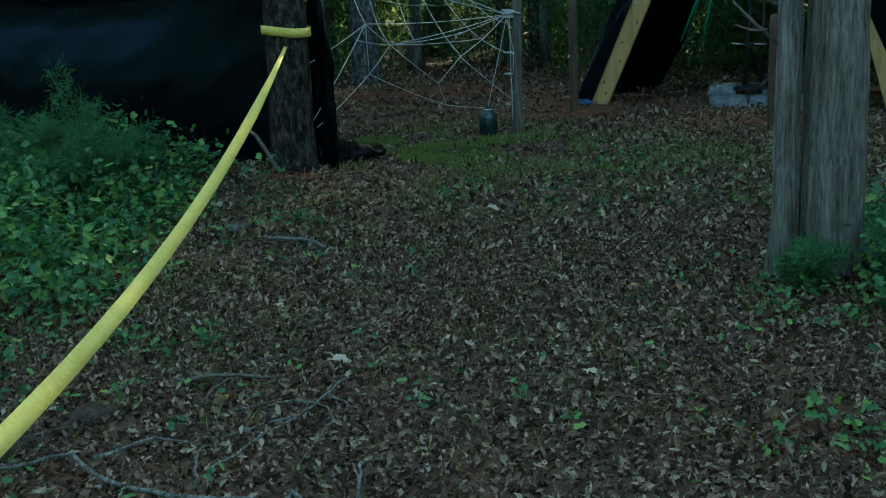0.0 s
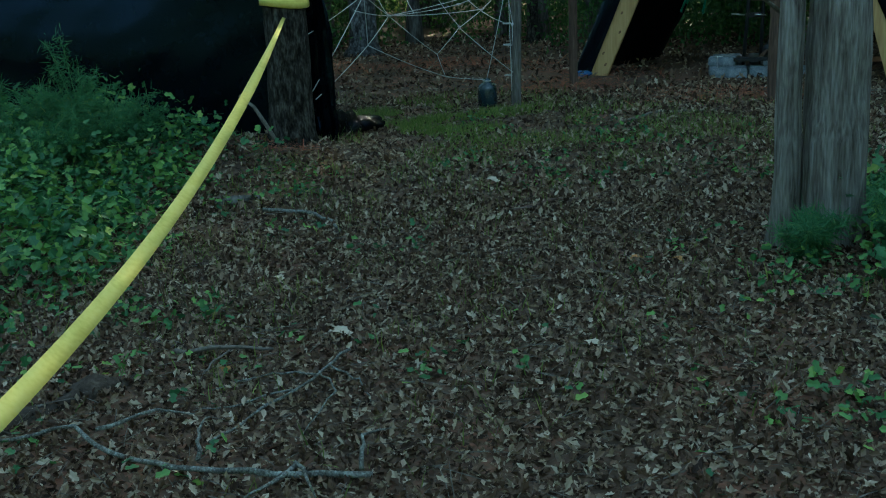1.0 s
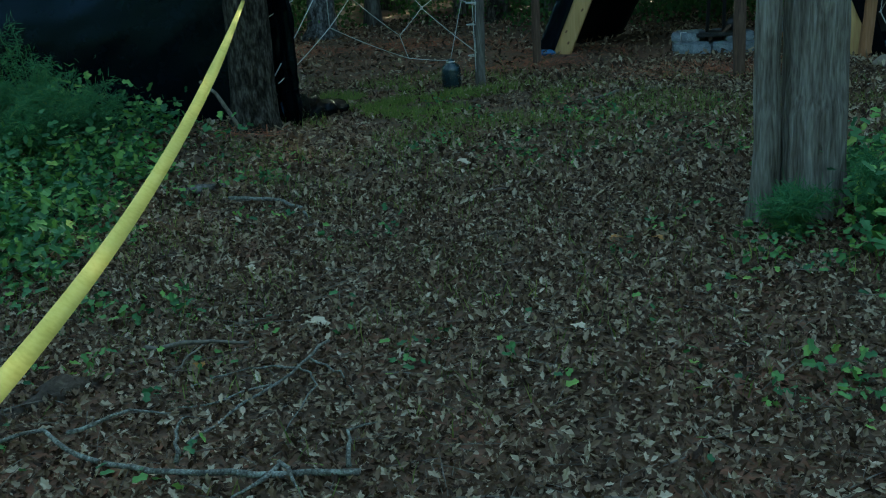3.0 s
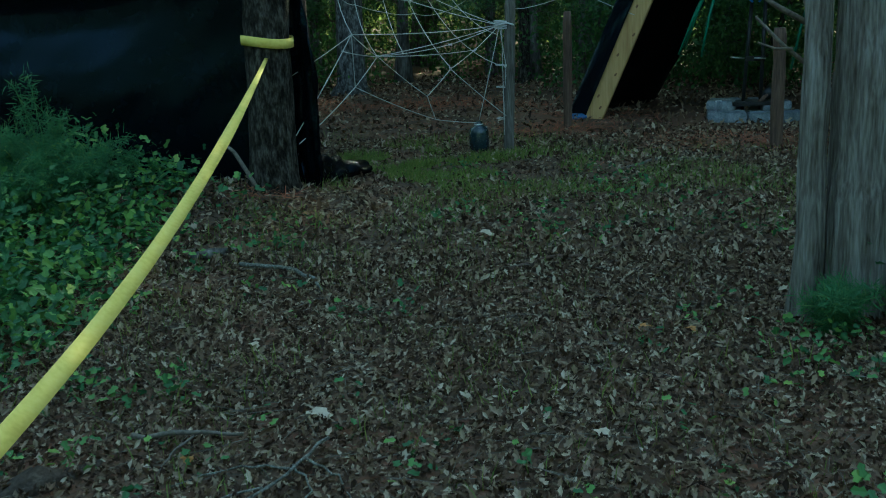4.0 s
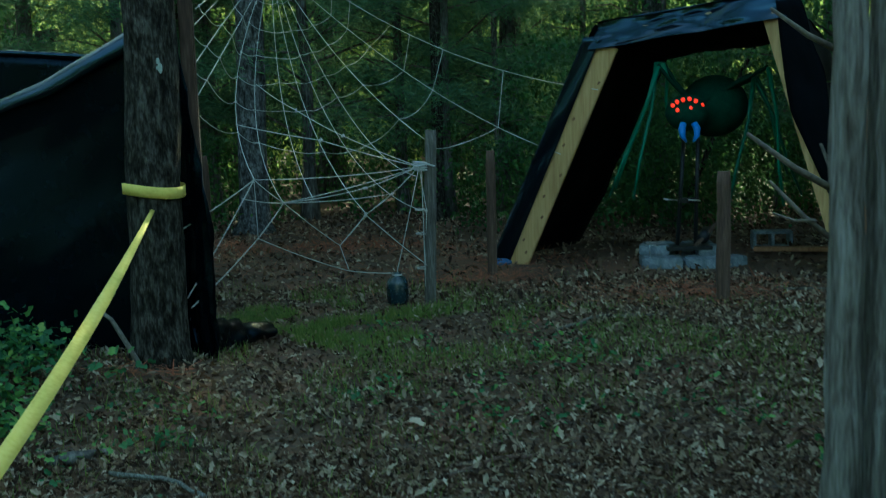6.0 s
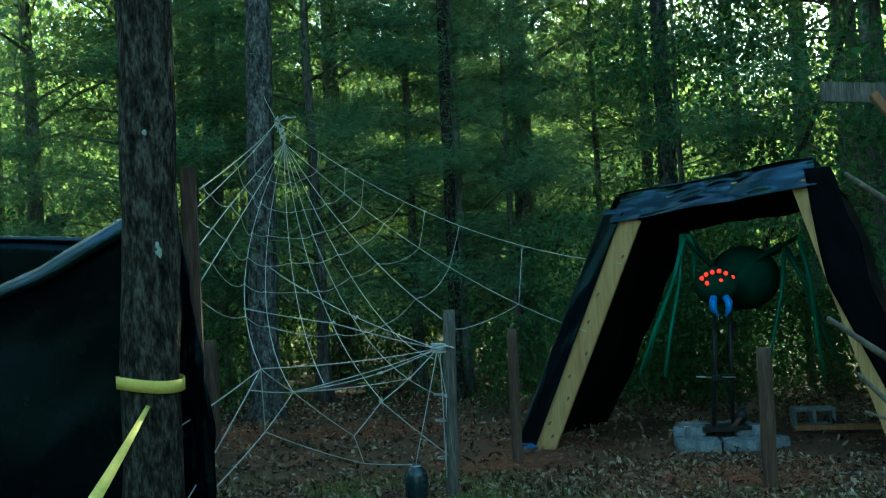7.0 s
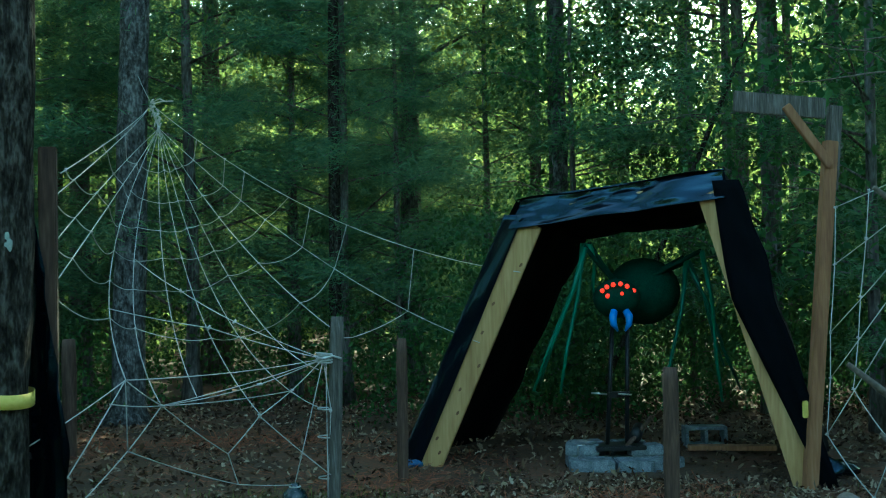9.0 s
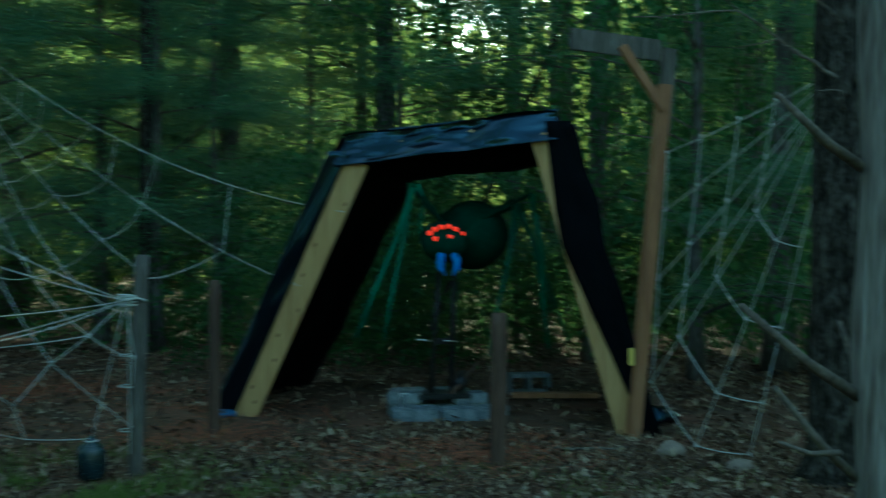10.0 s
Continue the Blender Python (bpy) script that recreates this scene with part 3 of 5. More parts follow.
def lone_trunk(name, foot, top, radius, mat, label, seed, limbs=(), sides=20, flute=0.0, lobes=5):
    """A trunk that leaves the picture at its top, with dead limbs given as (height, dx, dy, dz, radius)."""
    rnd = random.Random(seed)
    t = thing(name, (foot[0], foot[1], 0))
    a, b = Vector((0, 0, ground_z(*foot[:2]) - 0.1)), Vector(top) - Vector((foot[0], foot[1], 0))
    pts = [a.lerp(b, i / 40) + Vector((noise.noise(Vector((seed, i * 0.25, 0))), noise.noise(Vector((0, seed, i * 0.25))), 0)) * radius * 0.12 for i in range(41)]
    rad = [radius * (1 + 0.55 * math.exp(-(p.z + 0.02) / 0.13)) * (1 - 0.3 * i / 40) for i, p in enumerate(pts)]
    part("trunk", mesh_of("trunk", *sweep(pts, rad, sides, 0.1, flute=flute, lobes=lobes), mat, True), t)
    for h, dx, dy, dz, r in limbs:
        k = min(39, int(h / b.z * 40))
        p = pts[k]
        q = p + Vector((dx, dy, dz))
        mid = p.lerp(q, 0.55) + Vector((0, 0, 0.03))
        part("limb", mesh_of("limb", *sweep([p, p.lerp(mid, 0.5), mid, q], [r, r * 0.9, r * 0.75, r * 0.35], 8, 0.25), TWIG, True), t, "broken grey dead limb")
    return tagged(t, label, "tree")


build_ground()
build_woods()
TREES = []
TREES.append(lone_trunk("tree", (-1.515, 7.03), (-1.335, 7.05, 7.5), 0.165, BARK, "dark rough-barked oak trunk wound with yellow tape", 1))
TREES.append(lone_trunk("tree", (-2.42, 15.2), (-2.16, 15.2, 9.5), 0.2, BARK_MOTTLED, "tall grey oak holding the top of a rope web", 2))
TREES.append(lone_trunk("tree", (0.05, 16.0), (0.12, 16.2, 9), 0.085, BARK, "slender brown trunk at the edge of the woods", 3))
TREES.append(lone_trunk("tree", (4.33, 8.35), (4.3, 8.35, 7), 0.165, BARK, "dark trunk beside the smaller rope web", 4, ((2.0, 0.5, -0.3, 0.5, 0.03),)))
TREES.append(lone_trunk("tree", (-8.2, 22), (-8.1, 22, 12), 0.13, BARK_GREY, "pale slender trunk deep in the woods", 5))
TREES.append(lone_trunk("tree", (-4.7, 21), (-4.7, 21, 12), 0.17, BARK, "straight trunk deep in the woods", 6))
TREES.append(lone_trunk("tree", (3.3, 17.4), (3.3, 17.4, 10), 0.15, BARK_MOTTLED, "grey trunk behind the plastic shelter", 7))
TREES.append(lone_trunk("tree", (3.1, 14.9), (5.6, 14.4, 5.8), 0.035, BARK, "thin dead trunk leaning across the woods", 8))


def shade_crown(x, y, z0, z1, reach, seed, label):
    """A trunk's crown, added above the view to block sun: limbs with clumps of leaves."""
    rnd, g = random.Random(seed), np.random.default_rng(seed)
    centres = []
    for k in range(150):
        a, r = rnd.uniform(0, 6.28), reach * math.sqrt(rnd.random())
        centres.append((x + r * math.cos(a), y + r * math.sin(a), rnd.uniform(z0, z1)))
    v, f = leaf_cloud(g, centres, 26, 0.5, 0.2)
    return fast_mesh("crown", v, f, LEAF)


# added crowns out of view, each placed for the shade it casts
for k, (tr, x, y, z0, z1, reach) in enumerate(((TREES[0], -2.5, 7.3, 5.6, 10, 3.2), (TREES[1], -2.2, 15.8, 9.0, 13, 2.6), (TREES[2], 1.9, 16.2, 7.8, 11.8, 2.9), (TREES[3], 5.5, 9.8, 5.8, 10.5, 3.6))):
    tagged(part("crown", shade_crown(x - tr.location.x, y - tr.location.y, z0, z1, reach, 40 + k, ""), tr, "green leafy crown"), kind="stuff")


def build_twin_cedar():
    t = thing("tree", (1.638, 4.11, 0.05))
    for name, x, y, r, tx, lobes in (("stem", 0.066, 0.03, 0.138, 0.1, 7), ("stem", -0.148, -0.02, 0.056, -0.12, 4)):
        pts = [Vector((x + (tx - x) * i / 40, y + 0.01 * math.sin(i), -0.1 + 4.0 * i / 40)) for i in range(41)]
        rad = [r * (1 + 0.16 * math.exp(-(p.z + 0.05) / 0.25)) * (1 - 0.16 * i / 40) for i, p in enumerate(pts)]
        part(name, mesh_of(name, *sweep(pts, rad, 84, 0.12, flute=0.03, lobes=lobes * 2 + 3), CEDAR, True), t)
    pts = [Vector((-0.2 + 0.07 * i / 12, 0.03, -0.1 + 0.62 * i / 12)) for i in range(13)]
    part("buttress", mesh_of("buttress", *sweep(pts, list(np.linspace(0.048, 0.02, 13)), 20, 0.2, flute=0.08), CEDAR, True), t)
    for p, q, r in (((-0.15, 0, 1.22), (-0.46, -0.05, 1.42), 0.0125), ((-0.16, 0, 1.06), (-0.39, -0.05, 1.27), 0.01), ((-0.24, -0.03, 1.14), (-0.38, -0.05, 1.17), 0.006), ((-0.15, 0, 1.66), (-0.39, -0.05, 1.8), 0.012), ((-0.15, 0, 1.24), (-0.21, 0.02, 1.38), 0.009)):
        p, q = Vector(p), Vector(q)
        part("limb", mesh_of("limb", *sweep([p, p.lerp(q, 0.5) + Vector((0, 0, -0.012)), q], [r, r * 0.8, r * 0.5], 8, 0.2), TWIG, True), t, "broken bare grey limb")
    tagged(t, "weathered grey twin-stemmed cedar with stringy bark and broken limbs", "tree")


build_twin_cedar()


# ---- black plastic walls on the left ----
def wrinkled(a, b, top, bottom, nu, nv, seed, depth=0.06, hang=0.0, belly=0.0):
    """Grid of a plastic sheet hung between two points in plan; top(u) and bottom(u) are heights."""
    a, b = Vector((*a, 0)), Vector((*b, 0))
    d = (b - a).normalized()
    n = Vector((-d.y, d.x, 0))
    rows = []
    for i in range(nu):
        u = i / (nu - 1)
        row = []
        for j in range(nv):
            w = j / (nv - 1)
            z = bottom(u) + (top(u) - bottom(u)) * w
            p = a.lerp(b, u) + Vector((0, 0, z))
            s = depth * (noise.noise(Vector((u * 6 + w * 2.5, w * 2.0 - u * 2, seed))) + 0.4 * noise.noise(Vector((u * 20 + w * 9, w * 6, seed + 5)))) + hang * math.sin(math.pi * w)
            if belly:   # the sheet lies back above a slack belly
                s -= belly * table((0, 0.1, 0.3, 0.6, 1.0), (0, 0.2, 1, 1, 0.6), u) * table((0, 0.5, 0.6, 0.8, 0.9, 1), (0, 0, 0.2, 0.9, 1, 0.7), w)
            row.append(p + n * s)
        rows.append(row)
    return rows


def build_left_sheets():
    t = thing("plastic_sheet_wall", (-1.4, 7.25, 0))
    o = Vector((1.4, -7.25, 0))
    top = lambda u: table((0, 0.09, 0.205, 0.33, 0.5, 0.7, 1.0), (2.17, 1.99, 1.77, 1.62, 1.57, 1.68, 1.95), u)
    g1 = wrinkled((-1.4, 7.26), (-5.6, 7.7), top, lambda u: 0.0, 70, 40, 1.0, 0.03, -0.05, 0.17)
    part("sheet", mesh_of("sheet", *sheet([[p + o for p in r] for r in g1]), FILM, True), t)
    fold = []
    for i, r in enumerate(g1):
        e, w = r[-1] + o, 0.15 - 0.08 * min(1, i / 23)
        fold.append([e + Vector((0, 0.04 - 0.11 * w / 0.15 * math.sin(j / 9 * 2.2), w * (0.55 - 1.15 * (j / 9) ** 1.3))) + Vector((0, 0.014, 0.014)) * noise.noise(Vector((i * 0.22, j * 0.35, 8))) for j in range(10)])
    part("fold", mesh_of("fold", *sheet(fold), TARP, True), t, "loose shiny fold along the top")
    g2 = wrinkled((-1.4, 7.28), (-1.2, 7.18), lambda u: 2.2 - 1.25 * u, lambda u: 0.04, 12, 26, 4.0, 0.05)
    part("wrap", mesh_of("wrap", *sheet([[p + o for p in r] for r in g2]), FILM, True), t)
    # a crumpled tail that tapers away over the grass
    tail = [Vector((-1.42, 7.3, 0.1)), Vector((-1.36, 7.46, 0.12)), Vector((-1.28, 7.6, 0.09)), Vector((-1.2, 7.74, 0.07)), Vector((-1.1, 7.86, 0.06)), Vector((-1.0, 7.96, 0.04))]
    tail = [tail[k // 4].lerp(tail[min(5, k // 4 + 1)], k % 4 / 4) for k in range(21)]
    v, f = sweep([p + o for p in tail], [0.2 - 0.15 * k / 20 for k in range(21)], 22, 0.0, flute=0.16, lobes=4)
    g = ground_z(-1.2, 7.6)
    v = [Vector((p.x, p.y, max(g + 0.012, g + 0.012 + 0.8 * p.z + 0.05 * noise.noise(p * 9)))) for p in v]
    part("loose_end", mesh_of("loose_end", v, f, FILM, True), t, "crumpled loose end lying on the ground")
    tagged(t, "black plastic sheeting hung as a sagging wall from a tree", "plastic sheet")
    t = thing("plastic_sheet_wall", (-4, 11, 0))
    g3 = wrinkled((-2.4, 10.6), (-7.5, 11.6), lambda u: 2.1 + 0.45 * u, lambda u: -0.03, 50, 20, 7.0, 0.1)
    part("sheet", mesh_of("sheet", *sheet([[p - Vector((-4, 11, 0)) for p in r] for r in g3]), FILM, True), t)
    part("hem", mesh_of("hem", *sweep([r[-1] - Vector((-4, 11, 0)) for r in g3], 0.025, 8, 0.4), TARP, True), t, "rolled shiny top edge")
    tagged(t, "second black plastic sheet wall standing farther back", "plastic sheet")
    t = thing("hanging_tarp", (-4.7, 10.8, 0))
    g4 = wrinkled((0.42, -0.05), (-0.6, -0.02), lambda u: 2.37 + 0.03 * u, lambda u: 1.5 + 0.3 * (1 - u), 16, 14, 11.0, 0.05)
    part("cloth", mesh_of("cloth", *sheet(g4), PALE_TARP, True), t)
    tagged(t, "pale blue-grey tarp hung over a black plastic wall", "tarp")


def lichen(tree, z, turn, size, seed):
    """A flat crust of lichen on the bark."""
    v, f = ball((0, 0, 0), (size, 0.006, size * 1.5), 16, 9)
    v = [Vector((p.x * (1 + 0.5 * noise.noise(p * 40 + Vector((seed, 0, 0)))), p.y, p.z * (1 + 0.5 * noise.noise(p * 33 + Vector((0, seed, 0)))))) for p in v]
    m = Matrix.Rotation(turn, 4, "Z") @ Matrix.Translation((0, -0.147, 0))
    part("lichen", mesh_of("lichen", [m @ p + Vector((0.18 * z / 7.5, 0, z)) for p in v], f, LICHEN, True), tree, "pale grey-green lichen patch")


build_left_sheets()
for z, turn, size, seed in ((1.86, 0.62, 0.02, 1), (1.9, 0.55, 0.013, 2), (1.3, -0.4, 0.012, 3), (2.5, 0.2, 0.012, 4)):
    lichen(TREES[0], z, turn, size, seed)
st = thing("stake", (-1.31, 7.3, 0))
part("board", mesh_of("board", *plank((0.0, 0, -0.15), (0.0, 0, 2.35), 0.085, 0.045, (1, 0, 0)), REDWOOD), st)
tagged(st, "rough brown timber stake standing against an oak", "stake")


# ---- posts ----
def post(x, y, height, radius, mat, label, lean=(0, 0), seed=0):
    t = thing("fence_post", (x, y, 0))
    pts = [Vector((lean[0] * i / 12, lean[1] * i / 12, -0.15 + (height + 0.15) * i / 12)) for i in range(13)]
    rad = [radius * (1 + 0.08 * noise.noise(Vector((seed, i * 0.5, 0)))) for i in range(13)]
    rad[-1] *= 0.86
    part("shaft", mesh_of("shaft", *sweep(pts, rad, 16, 0.14), mat, True), t)
    return tagged(t, label, "post", "posts along the path")


post(0.03, 9.68, 1.41, 0.05, POSTWOOD, "weathered grey round post tied with white rope", (0.055, 0.03), 1)
post(0.6, 10.84, 1.18, 0.045, REDWOOD, "slim red-brown wooden post in pine straw", (0.01, 0), 2)
post(2.375, 9.26, 1.02, 0.055, REDWOOD, "stout brown wooden post before the shelter", (0.01, 0), 3)
post(-2.5, 12.7, 1.15, 0.07, REDWOOD, "old red-brown post behind the oak", (0.0, 0), 4)


# ---- the plastic-covered shelter ----
FL, FR = Vector((0.88, 11.47, 0)), Vector((3.69, 10.04, 0))
TL, TR = Vector((1.75, 11.03, 2.06)), Vector((3.08, 10.36, 2.27))
FRONT = Vector((-0.454, -0.891, 0))
BACK = -FRONT * 2.0
ALONG = Vector((0.891, -0.454, 0))


def build_shelter():
    t = thing("shelter", FL)
    o = -FL
    def board(name, a, b, w, th, across, label=""):
        return part(name, mesh_of(name, *plank(Vector(a) + o, Vector(b) + o, w, th, across), PINEBOARD), t, label)
    lb = board("beam", FL, TL + Vector((0, 0, 0.06)), 0.19, 0.045, ALONG, "new pine board with dark knots")
    rb = board("beam", FR, TR + Vector((0, 0, 0.05)), 0.19, 0.045, ALONG, "new pine board with dark knots")
    board("ridge", TL + Vector((0, 0, 0.15)) - FRONT * 0.04, TR + Vector((0, 0, 0.12)) - FRONT * 0.04, 0.07, 0.04, (0, 0, 1))
    for k, (q, s) in enumerate(((0.07, 0.03), (0.13, -0.05), (0.24, 0.04), (0.34, -0.03), (0.44, 0.05), (0.58, -0.05), (0.7, -0.06), (0.86, 0.04))):
        p = FL.lerp(TL, q) + ALONG * s + FRONT * 0.0225
        kn = [p + o + (ALONG * math.cos(a) * 0.013 + (TL - FL).normalized() * math.sin(a) * 0.02) for a in np.linspace(0, 2 * math.pi, 11)[:-1]]
        part("knot", mesh_of("knot", *([kn + [c + FRONT * 0.003 for c in kn], [tuple(range(10)), tuple(range(19, 9, -1))] + [(i, (i + 1) % 10, 10 + (i + 1) % 10, 10 + i) for i in range(10)]]), KNOT), lb)

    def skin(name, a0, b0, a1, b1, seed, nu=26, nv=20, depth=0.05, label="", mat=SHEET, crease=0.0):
        """A sheet between two edges; crease adds sharp folds."""
        rows = []
        n = ((b0 - a0).cross(a1 - a0)).normalized()
        for i in range(nu):
            u = i / (nu - 1)
            row = []
            for j in range(nv):
                w = j / (nv - 1)
                d = depth * (noise.noise(Vector((u * 4 + w * 2, w * 3 - u * 2, seed))) + 0.25 * noise.noise(Vector((u * 9 + w * 4, w * 6, seed))))
                if crease:
                    d += crease * (0.5 - abs(noise.noise(Vector((u * 2.4 - w * 0.5, w * 0.9 + u * 1.6, seed + 9))) * 1.7))
                    d *= table((0, 0.2, 0.8, 1), (0.15, 1, 1, 0.3), w)
                row.append((a0.lerp(b0, u)).lerp(a1.lerp(b1, u), w) + o + n * d)
            rows.append(row)
        return part(name, mesh_of(name, *sheet(rows), mat, True), t, label)
    up = Vector((0, 0, 0.14))
    out = ALONG * 0.24
    drop = Vector((0, 0, -0.24))
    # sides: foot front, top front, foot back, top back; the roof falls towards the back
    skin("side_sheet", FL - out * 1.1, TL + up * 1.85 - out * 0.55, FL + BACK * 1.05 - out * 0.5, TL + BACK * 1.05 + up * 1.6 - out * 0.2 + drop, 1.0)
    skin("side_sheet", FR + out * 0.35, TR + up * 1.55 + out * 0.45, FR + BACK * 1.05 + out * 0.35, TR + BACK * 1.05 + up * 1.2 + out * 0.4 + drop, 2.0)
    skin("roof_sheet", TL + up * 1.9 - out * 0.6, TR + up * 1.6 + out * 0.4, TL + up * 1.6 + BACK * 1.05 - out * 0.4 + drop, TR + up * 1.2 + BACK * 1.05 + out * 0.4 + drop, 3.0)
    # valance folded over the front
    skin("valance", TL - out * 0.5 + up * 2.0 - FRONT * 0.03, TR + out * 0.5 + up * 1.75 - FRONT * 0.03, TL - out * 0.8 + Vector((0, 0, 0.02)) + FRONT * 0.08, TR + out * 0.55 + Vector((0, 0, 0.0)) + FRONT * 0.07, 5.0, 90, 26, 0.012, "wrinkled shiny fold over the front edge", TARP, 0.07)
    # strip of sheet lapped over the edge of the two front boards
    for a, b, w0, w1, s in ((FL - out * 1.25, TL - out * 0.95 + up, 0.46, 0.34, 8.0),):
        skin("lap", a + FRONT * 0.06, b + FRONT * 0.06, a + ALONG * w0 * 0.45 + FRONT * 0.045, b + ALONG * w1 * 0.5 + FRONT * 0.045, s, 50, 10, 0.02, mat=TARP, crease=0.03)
    # sheet lapped slantwise over the other front board
    rows = []
    for i in range(34):
        u = i / 33
        e = table((0, 0.1, 0.5, 0.6, 0.72, 1.0), (0.11, 0.095, -0.07, -0.11, -0.08, 0.03), u)
        w = 0.24 + 0.05 * noise.noise(Vector((u * 6, 1, 3)))
        rows.append([FR.lerp(TR, u) + up * u + ALONG * (e + (w - e) * j / 7) + FRONT * (0.05 + 0.02 * noise.noise(Vector((u * 9, j * 0.5, 9)))) + o for j in range(8)])
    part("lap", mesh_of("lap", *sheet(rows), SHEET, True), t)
    tagged(t, "pine board shelter covered in wrinkled black plastic sheeting", "shelter")


build_shelter()


# ---- pole with brace beside the shelter ----
pole = thing("pole", (3.68, 9.98, 0))
part("shaft", mesh_of("shaft", *plank((0, 0, -0.1), (0.25, 0, 2.68), 0.1, 0.09, (1, 0, 0)), POLEWOOD), pole)
part("brace", mesh_of("brace", *plank((0.22, -0.06, 2.48), (-0.13, -0.06, 2.95), 0.07, 0.045, (1, 0, 0)), POLEWOOD), pole)
part("crossboard", mesh_of("crossboard", *plank((-0.53, -0.03, 2.99), (0.2, -0.03, 2.93), 0.16, 0.04, (0, 0, 1)), POSTWOOD), pole, "weathered grey board")
part("top_post", mesh_of("top_post", *plank((0.25, 0.03, 2.3), (0.31, 0.03, 2.96), 0.11, 0.06, (1, 0, 0)), POSTWOOD), pole, "weathered grey upper length")
part("tag", mesh_of("tag", *box(-0.06, -0.02, -0.08, -0.05, 0.55, 0.68), TAPE), pole, "small yellow tag")
tagged(pole, "leaning orange-brown timber pole with a braced grey crossboard", "pole")


far = thing("post", (-5.75, 17.0, 0))
part("shaft", mesh_of("shaft", *plank((0, 0, -0.1), (0.0, 0, 2.85), 0.1, 0.1, (1, 0, 0)), POSTWOOD), far)
part("crossboard", mesh_of("crossboard", *plank((-0.05, -0.08, 2.85), (0.3, -0.08, 2.88), 0.1, 0.04, (0, 0, 1)), POSTWOOD), far)
part("brace", mesh_of("brace", *plank((0.02, -0.08, 2.55), (0.24, -0.08, 2.84), 0.06, 0.04, (1, 0, 0)), POSTWOOD), far)
tagged(far, "pale weathered braced post standing in the woods", "post")


# ---- ropes ----
def strand(soup, pts, r=0.0052, sag=0.0, steps=8):
    """A rope through the points, each span sagging a little."""
    out = []
    for a, b in zip(pts, pts[1:]):
        a, b = Vector(a), Vector(b)
        for i in range(steps):
            u = i / steps
            out.append(a.lerp(b, u) - Vector((0, 0, sag * 4 * u * (1 - u) * (b - a).length)))
    out.append(Vector(pts[-1]))
    soup.add(sweep(out, r, 5))


def tie(soup, p, r=0.014):
    p = Vector(p)
    for k in range(3):
        d = Vector((R.uniform(-1, 1), R.uniform(-1, 1), R.uniform(-1, 1))).normalized()
        soup.add(sweep([p - d * r * 1.4, p, p + d * r * 1.4], [r * 0.4, r * 0.75, r * 0.4], 6))


APEX = Vector((-2.066, 15.0, 3.795))
KNOT_AT = Vector((-0.02, 9.66, 1.115))


